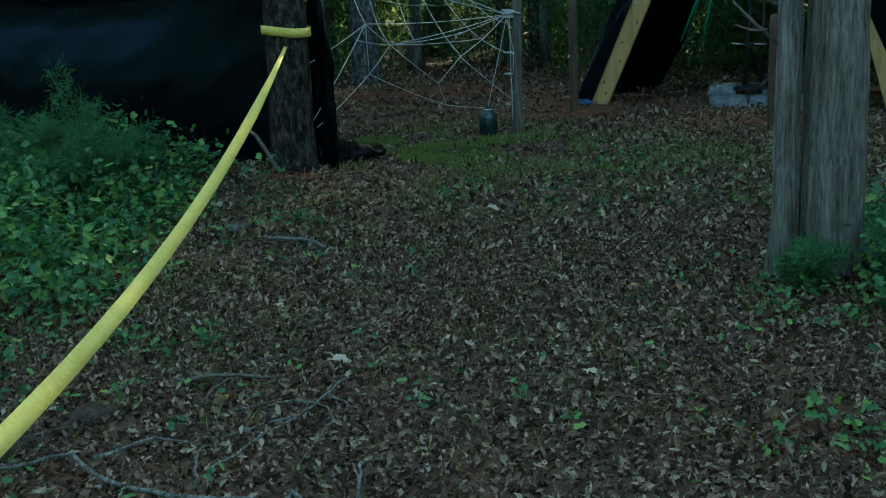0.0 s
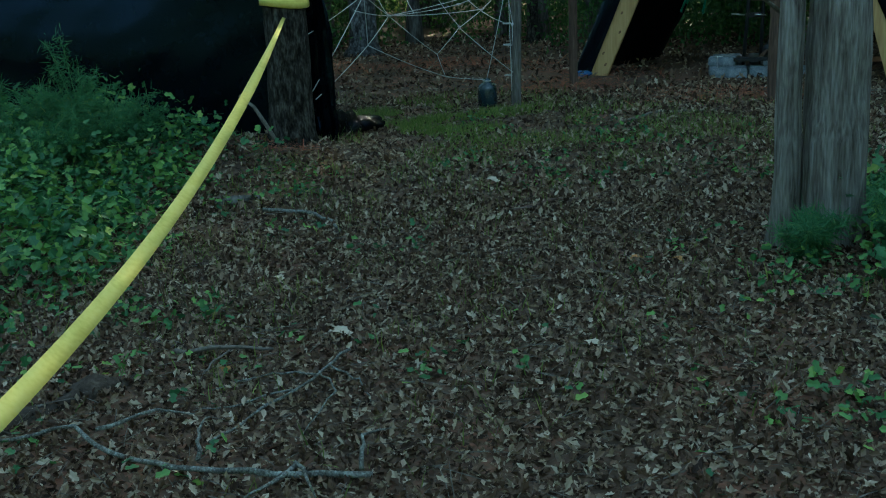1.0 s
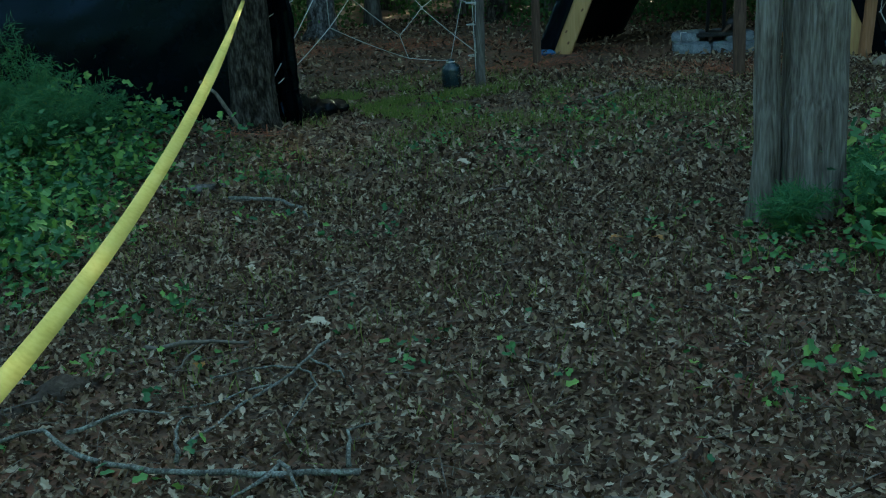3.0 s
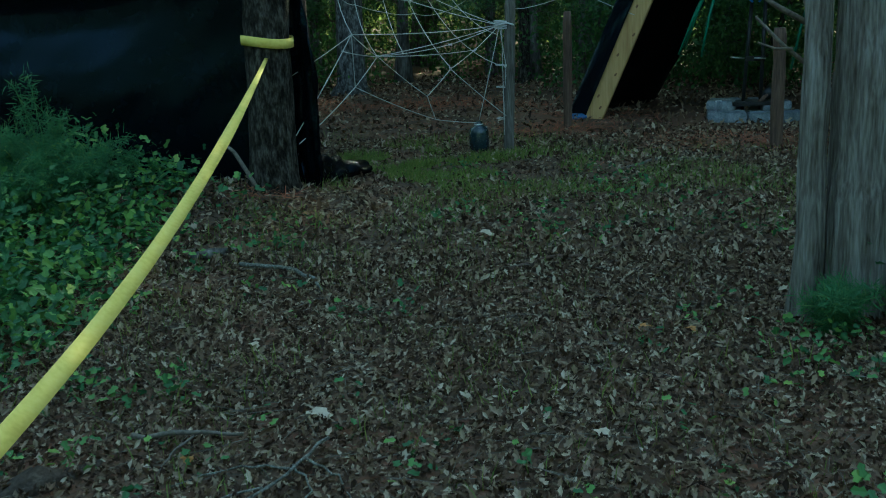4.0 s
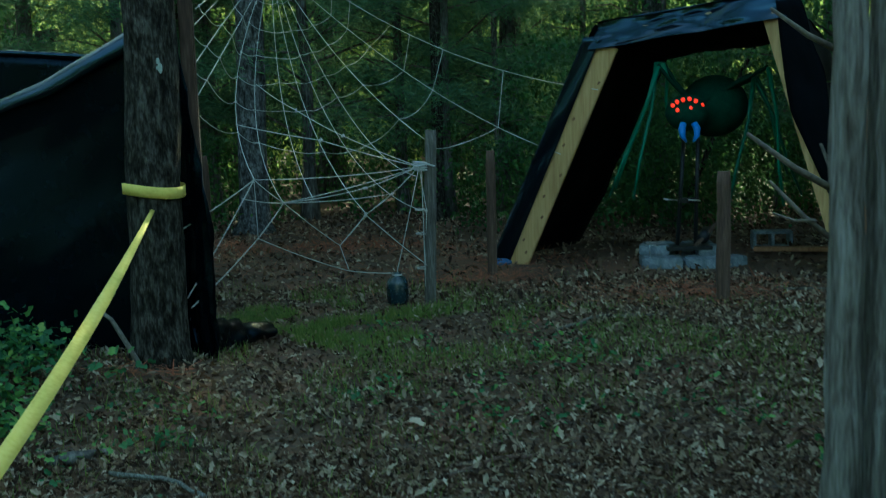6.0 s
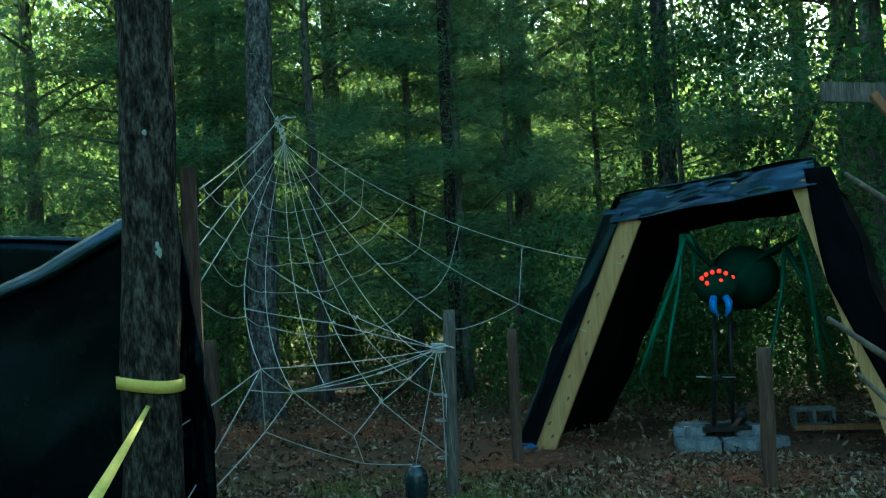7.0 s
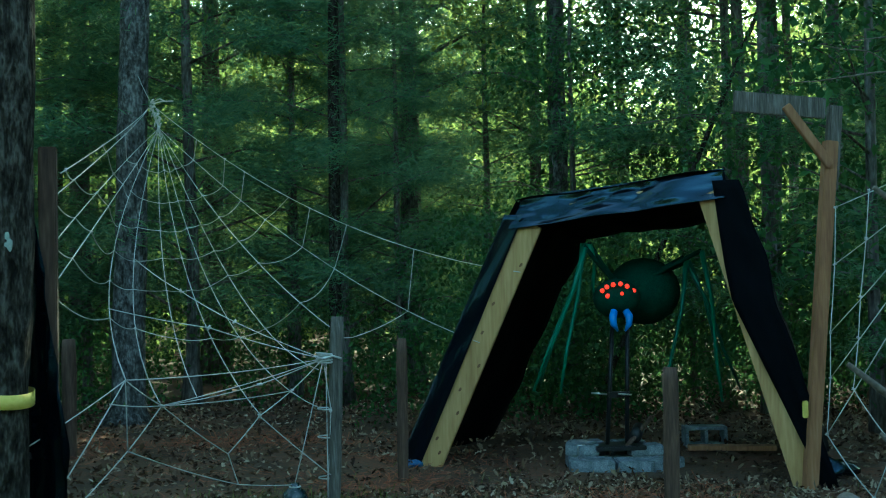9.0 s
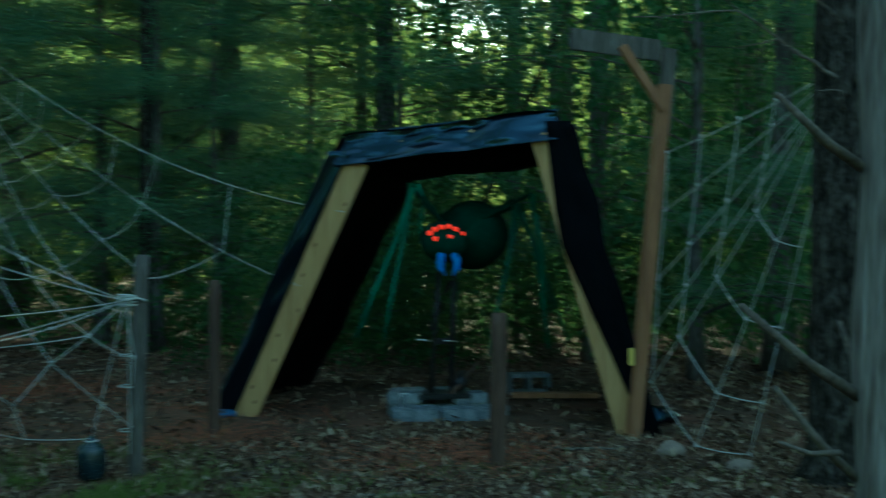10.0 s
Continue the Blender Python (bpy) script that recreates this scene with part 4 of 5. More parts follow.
def build_great_web():
    t = thing("rope_web", APEX)
    o = -APEX
    # rope ends from the stake by the oak, over the lower web and the post, round to the shelter's board
    ends = [(-1.25, 7.3, 2.22), (-1.29, 7.3, 2.1), (-1.3, 7.3, 1.86), (-1.31, 7.3, 1.64), (-1.05, 7.83, 1.16), (-0.95, 8.42, 0.94), (-0.82, 9.0, 0.93), (-0.44, 9.3, 0.77), (-0.03, 9.62, 0.76), (-0.05, 9.62, 1.04), (0.03, 9.66, 1.34), (1.3, 11.19, 1.11), (1.64, 11.03, 1.71)]
    # how far the middle of each rope is drawn aside and down by the rings
    bends = [(0.104, 0), (0.092, 0), (-0.057, 0), (0.081, 0.081), (-0.56, -0.606), (-0.471, -0.837), (-0.173, -0.767), (-0.176, -0.779), (-0.095, -1.203), (0.206, -1.159), (0.059, -0.454), (0.276, -0.668), (0.146, -0.723)]
    # each ring: the first rope it is tied to, and how far along each rope from the top
    rings = [(1, (0.53, 0.47, 0.44, 0.17, 0.15, 0.16, 0.14, 0.12, 0.12, 0.19, 0.12, 0.15)),
             (0, (0.78, 0.71, 0.6, 0.59, 0.28, 0.25, 0.27, 0.25, 0.2, 0.22, 0.34, 0.22, 0.24)),
             (0, (0.98, 0.91, 0.74, 0.71, 0.42, 0.35, 0.37, 0.35, 0.28, 0.3, 0.45, 0.28, 0.3)),
             (1, (1.0, 0.88, 0.82, 0.53, 0.47, 0.47, 0.44, 0.37, 0.39, 0.57, 0.36, 0.43)),
             (2, (0.99, 0.91, 0.65, 0.57, 0.59, 0.55, 0.46, 0.48, 0.68, 0.48, 0.49)),
             (3, (1.0, 0.79, 0.71, 0.77, 0.72, 0.64, 0.71, 0.88, 0.58, 0.59))]
    throat = APEX + Vector((0.1, -0.1, -0.3))

    def along(i, u):
        a = APEX if i in (0, 1, 12) else throat
        e = Vector(ends[i])
        m = (a + e) / 2 + Vector((bends[i][0], 0, bends[i][1]))
        return a * (1 - u) ** 2 + m * (2 * u * (1 - u)) + e * u * u + o

    for i in range(len(ends)):
        s = Soup()
        strand(s, [along(i, k / 16) for k in range(17)], 0.0035, 0, 2)
        part("strand", s.mesh("strand", ROPE), t)
    for first, row in rings:
        s = Soup()
        pts = [along(first + k, u) for k, u in enumerate(row)]
        strand(s, pts, 0.0034, 0.03, 6)
        for p in pts[::2]:
            tie(s, p, 0.009)
        part("ring", s.mesh("ring", ROPE), t)
    s = Soup()
    strand(s, [Vector((0.1, 9.68, 1.26)) + o, Vector((0.2, 9.9, 1.25)) + o, along(11, 0.8), along(12, 0.76)], 0.0038, 0.01, 6)
    part("ring", s.mesh("ring", ROPE), t)
    s = Soup()
    for k in range(11):
        a, d = R.uniform(0, 6.28), Vector((0.1, -0.1, -0.3)) * (k / 10)
        strand(s, [d, d + Vector((0.05 * math.cos(a), 0.04 * math.sin(a), 0.03)), d + Vector((0.02, 0, 0.06))], 0.011, 0, 4)
        strand(s, [d, d + Vector((R.uniform(-0.03, 0.03), R.uniform(-0.03, 0.03), -0.09))], 0.008, 0, 3)
    strand(s, [Vector((0, 0, 0)), Vector((0.12, -0.03, 0.03)), Vector((0.26, -0.05, 0.03))], 0.008)
    strand(s, [Vector((0, 0, 0.02)), Vector((0.1, -0.03, 0.06)), Vector((0.19, -0.05, 0.02))], 0.006)
    strand(s, [Vector((0, 0, 0)), Vector((-0.12, 0.02, 0.25)), Vector((-0.2, 0.1, 0.45))], 0.004)
    tagged(part("lashing", s.mesh("lashing", ROPE), t, "bundled knot of white rope"), kind="stuff")
    tagged(t, "large white rope web strung from oak to shelter", "rope web")


def build_low_web():
    t = thing("rope_web", KNOT_AT)
    K = KNOT_AT
    A1, A2, B, C, D = Vector((-1.055, 7.85, 1.155)), Vector((-0.955, 8.42, 0.95)), Vector((-0.64, 9.1, 0.55)), Vector((-0.45, 9.35, 0.76)), Vector((-0.24, 9.5, 0.91))
    M, J, Q = Vector((-1.09, 8.08, 0.74)), Vector((-0.23, 9.56, 0.25)), Vector((-0.58, 9.15, 0.34))
    L1, L2, L3 = Vector((-1.4, 7.16, 0.9)), Vector((-1.36, 7.12, 0.5)), Vector((-1.34, 7.12, 0.44))
    S = Vector((-1.12, 7.75, 1.04))
    runs = [(K, A1), (A1, L1), (A1, L2), (K, A2), (A2, M), (M, L3), (K, D, C, B), (B, Q), (A2, B), (A1, M), (M, Q), (Q, J), (S, A2, D), (K, J), (K + Vector((0.02, 0, 0)), Vector((0.0, 9.65, 0.12))), (K, Vector((0.03, 9.66, 0.75)), Vector((0.0, 9.66, 0.2))), (A1, A2), (K, Vector((-0.67, 10.0, 1.38)), Vector((-1.14, 10.6, 1.61)), Vector((-1.7, 11.8, 1.89))), (K, Vector((-0.8, 9.5, 1.36)), Vector((-1.46, 9.4, 1.51))), (K, Vector((-0.45, 9.4, 0.97)), A2), (C, Vector((0.02, 9.62, 0.3)))]
    for pts in runs:
        s = Soup()
        strand(s, [p - K for p in pts], 0.0036, 0.012)
        for p in pts[1:-1]:
            tie(s, p - K)
        part("strand", s.mesh("strand", ROPE), t)
    s = Soup()
    for k in range(5):
        ring = [Vector((math.cos(a) * 0.068 + 0.02, math.sin(a) * 0.068 + 0.06, 0.012 * k - 0.02 + 0.01 * math.sin(a + k))) for a in np.linspace(0, 2 * math.pi, 13)]
        strand(s, ring, 0.008, 0, 1)
    for z in (-0.36, -0.56, -0.85):
        strand(s, [Vector((math.cos(a) * 0.066 + 0.02, math.sin(a) * 0.066 + 0.06, z)) for a in np.linspace(0, 2 * math.pi, 13)], 0.005, 0, 1)
    strand(s, [Vector((0, -0.02, 0)), Vector((0.07, -0.03, 0.02)), Vector((0.13, -0.02, 0.0))], 0.008)
    tagged(part("lashing", s.mesh("lashing", ROPE), t, "rope wound round the post"), kind="stuff")
    tagged(t, "lower white rope web tied from a post to the oak", "rope web")


def build_side_web():
    T = Vector((4.42, 8.45, 2.62))
    t = thing("rope_web", T)
    ends = [Vector(e) for e in ((3.92, 9.9, 2.16), (3.9, 9.9, 1.72), (3.85, 9.9, 1.2), (3.84, 9.9, 0.85), (3.8, 9.9, 0.42), (3.86, 9.3, 0.05), (4.05, 8.9, 0.06))]
    for e in ends:
        s = Soup()
        strand(s, [Vector((0, 0, 0)), e - T], 0.0042, 0.015, 12)
        part("strand", s.mesh("strand", ROPE), t)
    for f0, f1 in ((1.0, 1.0), (0.78, 0.86), (0.55, 0.66), (0.34, 0.45)):
        s = Soup()
        pts = [(e - T) * (f0 + (f1 - f0) * i / 6) for i, e in enumerate(ends)]
        strand(s, pts, 0.0042, 0.03, 6)
        for p in pts:
            tie(s, p, 0.011)
        part("ring", s.mesh("ring", ROPE), t)
    tagged(t, "smaller white rope web between a pole and a dark trunk", "rope web")


build_great_web()
build_low_web()
build_side_web()


def build_bottle():
    t = thing("bottle", (-0.23, 9.56, -0.025))
    prof = [(0.0, 0.0), (0.07, 0.0), (0.088, 0.02), (0.092, 0.08), (0.09, 0.17), (0.078, 0.21), (0.045, 0.235), (0.032, 0.25), (0.034, 0.27), (0.0, 0.272)]
    v, f = [], []
    for r, z in prof:
        v += [Vector((r * math.cos(a), r * math.sin(a), z + 0.015)) for a in np.linspace(0, 2 * math.pi, 21)[:-1]]
    for i in range(len(prof) - 1):
        f += [(i * 20 + k, i * 20 + (k + 1) % 20, (i + 1) * 20 + (k + 1) % 20, (i + 1) * 20 + k) for k in range(20)]
    part("body", mesh_of("body", v, f, JAR, True), t)
    s = Soup()
    strand(s, [Vector((math.cos(a) * 0.037, math.sin(a) * 0.037, 0.262)) for a in np.linspace(0, 2 * math.pi, 11)], 0.006, 0, 1)
    part("string", s.mesh("string", ROPE), t, "white rope round the neck")
    tagged(t, "dark squat bottle weighting the rope web on the grass", "bottle")


build_bottle()


# ---- yellow tape ----
def ribbon(points, width, sideways):
    rows = []
    for p, w in zip(points, sideways):
        rows.append([p - w * width / 2, p, p + w * width / 2])
    return sheet(rows, 0.0015)


def build_tape():
    t = thing("barrier_tape", (-1.5, 6.87, 0))
    d = Vector((0.1045, -0.9945, 0))
    pts, ways = [], []
    for i in range(60):
        s = 7.6 * i / 59
        q = s + 0.33
        pts.append(d * s + Vector((0.035, 0, 1.132 - 0.2203 * q + 0.0106 * q * q + 0.0011 * q ** 3)))
        a = radians(70 - 4.5 * s)
        ways.append((Vector((0, 0, 1)) * math.cos(a) - Vector((1, 0.1, 0)) * math.sin(a)) * min(1, 0.4 + s * 0.4))
    part("run", mesh_of("run", *ribbon(pts, 0.058, ways), TAPE, True), t)
    ring = [Vector((0.006 + math.cos(a) * 0.179, 0.16 + math.sin(a) * 0.179, 1.165 + 0.008 * math.sin(2 * a) - 0.012 * math.cos(a))) for a in np.linspace(0, 2 * math.pi, 33)]
    part("band", mesh_of("band", *ribbon(ring, 0.066, [Vector((0, 0, 1))] * 33), TAPE, True), t)
    tagged(t, "yellow plastic barrier tape tied round an oak", "tape")


build_tape()


# ---- the spider figure and its stand ----
def build_spider_figure():
    rnd = random.Random(12)
    base = Vector((2.52, 11.1, 0))
    s = Soup()
    s.add(ball((0.3, 0.32, 1.52), (0.32, 0.38, 0.3)), 0)
    s.add(ball((-0.06, -0.12, 1.47), (0.2, 0.2, 0.17)), 0)
    for x, z in ((-0.155, 0.03), (-0.12, 0.062), (-0.07, 0.08), (-0.01, 0.086), (0.05, 0.064), (0.115, 0.024), (-0.115, -0.015), (0.0, 0.0), (0.065, -0.025)):
        s.add(ball((x - 0.06, -0.3 + 0.9 * (x + 0.02) ** 2 * 3, 1.51 + z), (0.021, 0.019, 0.021), 10, 6), 1)
    for sx in (-1, 1):
        pts = [Vector((-0.075 + sx * 0.05, -0.28, 1.37)), Vector((-0.075 + sx * 0.07, -0.31, 1.32)), Vector((-0.075 + sx * 0.066, -0.32, 1.26)), Vector((-0.075 + sx * 0.03, -0.32, 1.2))]
        s.add(sweep(pts, [0.03, 0.034, 0.028, 0.008], 10), 2)
    legs = []
    for knee, feet in (((-0.28, -0.05, 1.95), ((-0.79, -0.1, 0.7), (-0.72, -0.05, 0.78), (-0.57, -0.15, 0.68), (-0.2, 0.1, 1.45))), ((0.65, 0.0, 1.86), ((0.33, -0.1, 0.52), (0.85, -0.12, 0.56), (1.06, 0.0, 0.65), (0.95, 0.1, 0.85)))):
        for k, ft in enumerate(feet):
            kn = Vector(knee) + Vector((rnd.uniform(-0.07, 0.07), rnd.uniform(-0.1, 0.1), rnd.uniform(-0.08, 0.03)))
            legs.append([Vector((0.05, 0.0, 1.52)), Vector((0.05, 0, 1.52)).lerp(kn, 0.6) + Vector((0, 0.06, 0.0)), kn, kn.lerp(Vector(ft), 0.35) + Vector((0.03, 0, 0.02)), kn.lerp(Vector(ft), 0.7), Vector(ft)])
    for leg in legs:
        s.add(sweep(leg[:3], [0.02, 0.018, 0.02], 7, 0.2), 0)
        s.add(sweep(leg[2:], [0.026, 0.017, 0.015, 0.01], 7, 0.2), 3)
        for a, b in zip(leg[2:], leg[3:]):
            for k in range(int((b - a).length * 130)):
                p = a.lerp(b, rnd.random())
                d = Vector((rnd.gauss(0, 1), rnd.gauss(0, 1), rnd.gauss(0, 1))).normalized()
                w = d.orthogonal().normalized() * 0.004
                s.add(([p - w, p + w, p + d * rnd.uniform(0.02, 0.045)], [(0, 1, 2)]), 3)
    ob = new("spider_figure", s.mesh("spider_figure", [FUR, RED_LAMP, BLUE, GARLAND]))
    ob.location = base
    tagged(ob, "large dark green spider prop with glowing red eyes and blue fangs", "prop")
    t = thing("stand", base + Vector((0.03, 0.22, 0.04)))
    for x, tx in ((-0.12, -0.03), (0.06, 0.1)):
        part("leg", mesh_of("leg", *sweep([Vector((x, 0, 0.05)), Vector((tx, 0.02, 1.36))], 0.02, 10), STEEL, True), t)
    part("foot_plate", mesh_of("foot_plate", *box(-0.24, 0.2, -0.14, 0.14, 0.1, 0.14), STEEL), t)
    part("clamp", mesh_of("clamp", *box(-0.1, 0.1, -0.025, 0.025, 0.55, 0.6), STEEL), t)
    part("bolt", mesh_of("bolt", *sweep([Vector((-0.26, -0.05, 0.6)), Vector((-0.12, -0.05, 0.585))], 0.008, 8), BRIGHT, True), t, "bright metal rod")
    part("bolt", mesh_of("bolt", *sweep([Vector((-0.02, -0.05, 0.585)), Vector((0.1, -0.05, 0.575))], 0.007, 8), BRIGHT, True), t, "bright metal rod")
    part("motor", mesh_of("motor", *sweep([Vector((0.12, -0.05, 0.2)), Vector((0.2, 0.1, 0.26))], 0.055, 14), STEEL, True), t)
    part("strut", mesh_of("strut", *plank((0.02, -0.1, 0.12), (0.32, 0.1, 0.36), 0.05, 0.03, (0, 1, 0)), REDWOOD), t, "slanting wooden strut")
    part("bracket", mesh_of("bracket", *sweep([Vector((-0.42, -0.2, 0.02)), Vector((-0.42, -0.2, 0.17)), Vector((-0.36, -0.2, 0.17))], 0.008, 6), BRIGHT, True), t, "bright metal hook")
    tagged(t, "black steel stand with bolts on concrete blocks", "stand")


def concrete_block(x, y, turn, size=(0.38, 0.19, 0.095), z=0.0, holes=False):
    t = thing("concrete_block")
    t.matrix_basis = Matrix.Translation((x, y, ground_z(x, y) + z)) @ Matrix.Rotation(turn, 4, "Z")
    w, d, h = size
    if not holes:
        v, f = box(-w / 2, w / 2, -d / 2, d / 2, -0.02 if z == 0 else 0, h, 0.012)
        part("block", mesh_of("block", [p + Vector((0.006 * noise.noise(p * 30), 0.006 * noise.noise(p * 31), 0)) for p in v], f, CONCRETE), t)
    else:
        k = 0.03
        for name, b in (("face", (-w / 2, w / 2, -d / 2, -d / 2 + k)), ("face", (-w / 2, w / 2, d / 2 - k, d / 2)), ("web", (-w / 2, -w / 2 + k, -d / 2 + k, d / 2 - k)), ("web", (-k / 2, k / 2, -d / 2 + k, d / 2 - k)), ("web", (w / 2 - k, w / 2, -d / 2 + k, d / 2 - k))):
            m = Matrix.Rotation(radians(90), 4, "X")
            v, f = box(b[0], b[1], b[2], b[3], -h / 2, h / 2, 0.004)
            part(name, mesh_of(name, [m @ p + Vector((0, 0, d / 2)) for p in v], f, CONCRETE), t)
    return tagged(t, "grey concrete block lying on bare soil", "concrete block", "blocks round the stand")


build_spider_figure()
for x, y, a, z in ((2.24, 11.1, -0.12, 0), (2.64, 11.06, -0.06, 0), (2.26, 11.32, -0.05, 0.0), (2.66, 11.28, 0.04, 0.0), (2.3, 11.54, -0.15, 0.0), (2.72, 11.5, 0.08, 0.0), (2.22, 11.36, -0.2, 0.095), (2.76, 11.3, 0.1, 0.095), (2.3, 11.58, 0.05, 0.095), (2.68, 11.55, -0.05, 0.095), (2.86, 11.1, 0.5, 0.0)):
    concrete_block(x, y, a, (0.38 if z == 0 else 0.3, 0.19, 0.095), z)
concrete_block(3.58, 12.1, -0.1, (0.4, 0.19, 0.2), 0.0, True)
bd = thing("loose_board", (3.3, 11.75, 0.02))
part("board", mesh_of("board", *plank((0, 0, 0.04), (0.75, -0.25, 0.05), 0.12, 0.045, (0.3, 1, 0)), POLEWOOD), bd)
tagged(bd, "orange-brown board lying on the ground", "board")


# ---- stones, sticks and bark ----
def stone(x, y, r, seed):
    v, f = ball((0, 0, 0), (r, r * 0.75, r * 0.6), 14, 9)
    ob = new("stone", mesh_of("stone", [p * (1 + 0.25 * noise.noise(p * 9 + Vector((seed, 0, 0)))) for p in v], f, STONE, True))
    ob.location = (x, y, ground_z(x, y) + r * 0.25)
    tagged(ob, "rounded brown field stone on the litter", "stone", "stones by the web")


stone(3.93, 8.8, 0.1, 1), stone(3.66, 9.3, 0.11, 2)


def stick(name, pts, r0, r1, label, twigs=(), mat=TWIG):
    rnd = random.Random(len(pts) * 7 + int(r0 * 9999))
    o = Vector((pts[0][0], pts[0][1], ground_z(pts[0][0], pts[0][1])))
    t = thing(name, o)
    def path(q):
        out = []
        for a, b in zip(q, q[1:]):
            for k in range(4):
                p = Vector(a).lerp(Vector(b), k / 4)
                out.append(p + Vector((rnd.gauss(0, 0.004), rnd.gauss(0, 0.004), ground_z(p.x, p.y) + rnd.gauss(0, 0.004))) - o)
        p = Vector(q[-1])
        return out + [p + Vector((0, 0, ground_z(p.x, p.y))) - o]
    p = path(pts)
    part("stem", mesh_of("stem", *sweep(p, list(np.linspace(r0, r1, len(p))), 8, 0.25), mat, True), t)
    for q in twigs:
        q = path(q)
        part("twig", mesh_of("twig", *sweep(q, list(np.linspace(r1 * 0.8, 0.002, len(q))), 5, 0.2), mat, True), t)
    return tagged(t, label, "stick", "fallen sticks")


stick("branch", [(-1.32, 2.08, 0.03), (-1.08, 2.17, 0.05), (-0.93, 2.04, 0.04), (-0.66, 1.91, 0.04), (-0.36, 1.9, 0.04), (-0.07, 1.91, 0.03)], 0.006, 0.0105, "long grey fallen branch with side twigs", ([(-1.0, 2.15, 0.05), (-0.85, 2.3, 0.06), (-0.74, 2.36, 0.02)], [(-0.6, 1.95, 0.05), (-0.63, 2.05, 0.1), (-0.6, 2.1, 0.12)], [(-0.3, 1.95, 0.05), (-0.2, 1.75, 0.05)], [(-0.3, 1.93, 0.05), (-0.42, 1.72, 0.04)], [(-0.1, 1.92, 0.04), (-0.12, 2.06, 0.08), (-0.05, 2.16, 0.05)]), PALE_TWIG)
stick("branch", [(-0.62, 2.1, 0.03), (-0.5, 2.38, 0.04), (-0.38, 2.55, 0.05), (-0.3, 2.8, 0.06)], 0.0045, 0.0055, "forked grey dead twig on the leaves", ([(-0.38, 2.6, 0.05), (-0.55, 2.64, 0.04), (-0.75, 2.55, 0.02)], [(-0.38, 2.62, 0.05), (-0.28, 2.45, 0.05), (-0.33, 2.15, 0.03)], [(-0.45, 2.5, 0.04), (-0.62, 2.38, 0.04), (-0.75, 2.36, 0.03)], [(-0.34, 2.66, 0.05), (-0.22, 2.56, 0.04), (-0.16, 2.42, 0.02)]), PALE_TWIG)
stick("branch", [(-1.29, 5.28, 0.03), (-1.03, 5.16, 0.05), (-0.83, 4.99, 0.04), (-0.74, 4.82, 0.02)], 0.012, 0.008, "pale crooked stick on the leaf litter", mat=PALE_TWIG)
stick("branch", [(-1.84, 6.85, 0.36), (-1.72, 6.78, 0.3), (-1.54, 6.7, 0.04)], 0.014, 0.014, "grey bent stick leaning by the oak")
stick("branch", [(0.2, 5.2, 0.02), (0.45, 5.35, 0.03), (0.7, 5.4, 0.02)], 0.012, 0.008, "brown stick half buried in leaves", mat=REDWOOD)
stick("branch", [(0.95, 8.2, 0.02), (1.3, 8.5, 0.03), (1.8, 8.55, 0.02)], 0.012, 0.007, "thin grey stick on the grass")
stick("branch", [(2.9, 9.6, 0.03), (3.3, 9.5, 0.03), (3.5, 9.55, 0.02)], 0.01, 0.006, "thin pale stick by the pole")
stick("branch", [(-1.0, 2.9, 0.03), (-0.8, 2.88, 0.06), (-0.62, 2.92, 0.03)], 0.01, 0.006, "dark short stick on the leaves", ([(-0.78, 2.9, 0.05), (-0.8, 2.7, 0.06), (-0.82, 2.62, 0.02)],))
log = thing("bark_piece", (-1.52, 5.45, ground_z(-1.52, 5.45)))
part("bark", mesh_of("bark", *sweep([Vector((-0.1, -0.06, 0.03)), Vector((0.0, 0.0, 0.035)), Vector((0.14, 0.09, 0.03))], [0.02, 0.032, 0.018], 9, 0.4), BARK_GREY, True), log)
tagged(log, "pale broken piece of bark among the leaves", "bark piece")
old = thing("rotten_log", (-1.15, 2.45, ground_z(-1.15, 2.45)))
part("log", mesh_of("log", *sweep([Vector((-0.25 + 0.35 * k / 12, -0.28 + 0.56 * k / 12, 0.02 * math.sin(k) - 0.01)) for k in range(13)], [0.035 + 0.018 * noise.noise(Vector((k * 0.7, 3, 1))) + 0.012 * math.sin(k * 0.26) for k in range(13)], 18, 0.5), ROTTEN, True), old)
tagged(old, "dull brown rotten log half sunk in litter", "log")


def fallen_leaf(x, y, size, turn, mat, label):
    n = 9
    rim = []
    for k in range(2 * n):
        a = 2 * math.pi * k / (2 * n)
        r = (0.5 if k % 2 else 0.36) * size
        rim.append(Vector((r * 0.62 * math.cos(a), r * math.sin(a), 0.02 + 0.1 * size * math.cos(2 * a))))
    v = rim + [Vector((0, 0, 0.028))]
    f = [(k, (k + 1) % (2 * n), 2 * n) for k in range(2 * n)]
    ob = new("fallen_leaf", mesh_of("fallen_leaf", v, f, mat))
    ob.matrix_basis = Matrix.Translation((x, y, ground_z(x, y) + 0.012)) @ Matrix.Rotation(turn, 4, "Z")
    tagged(ob, label, "leaf", "large fallen leaves")


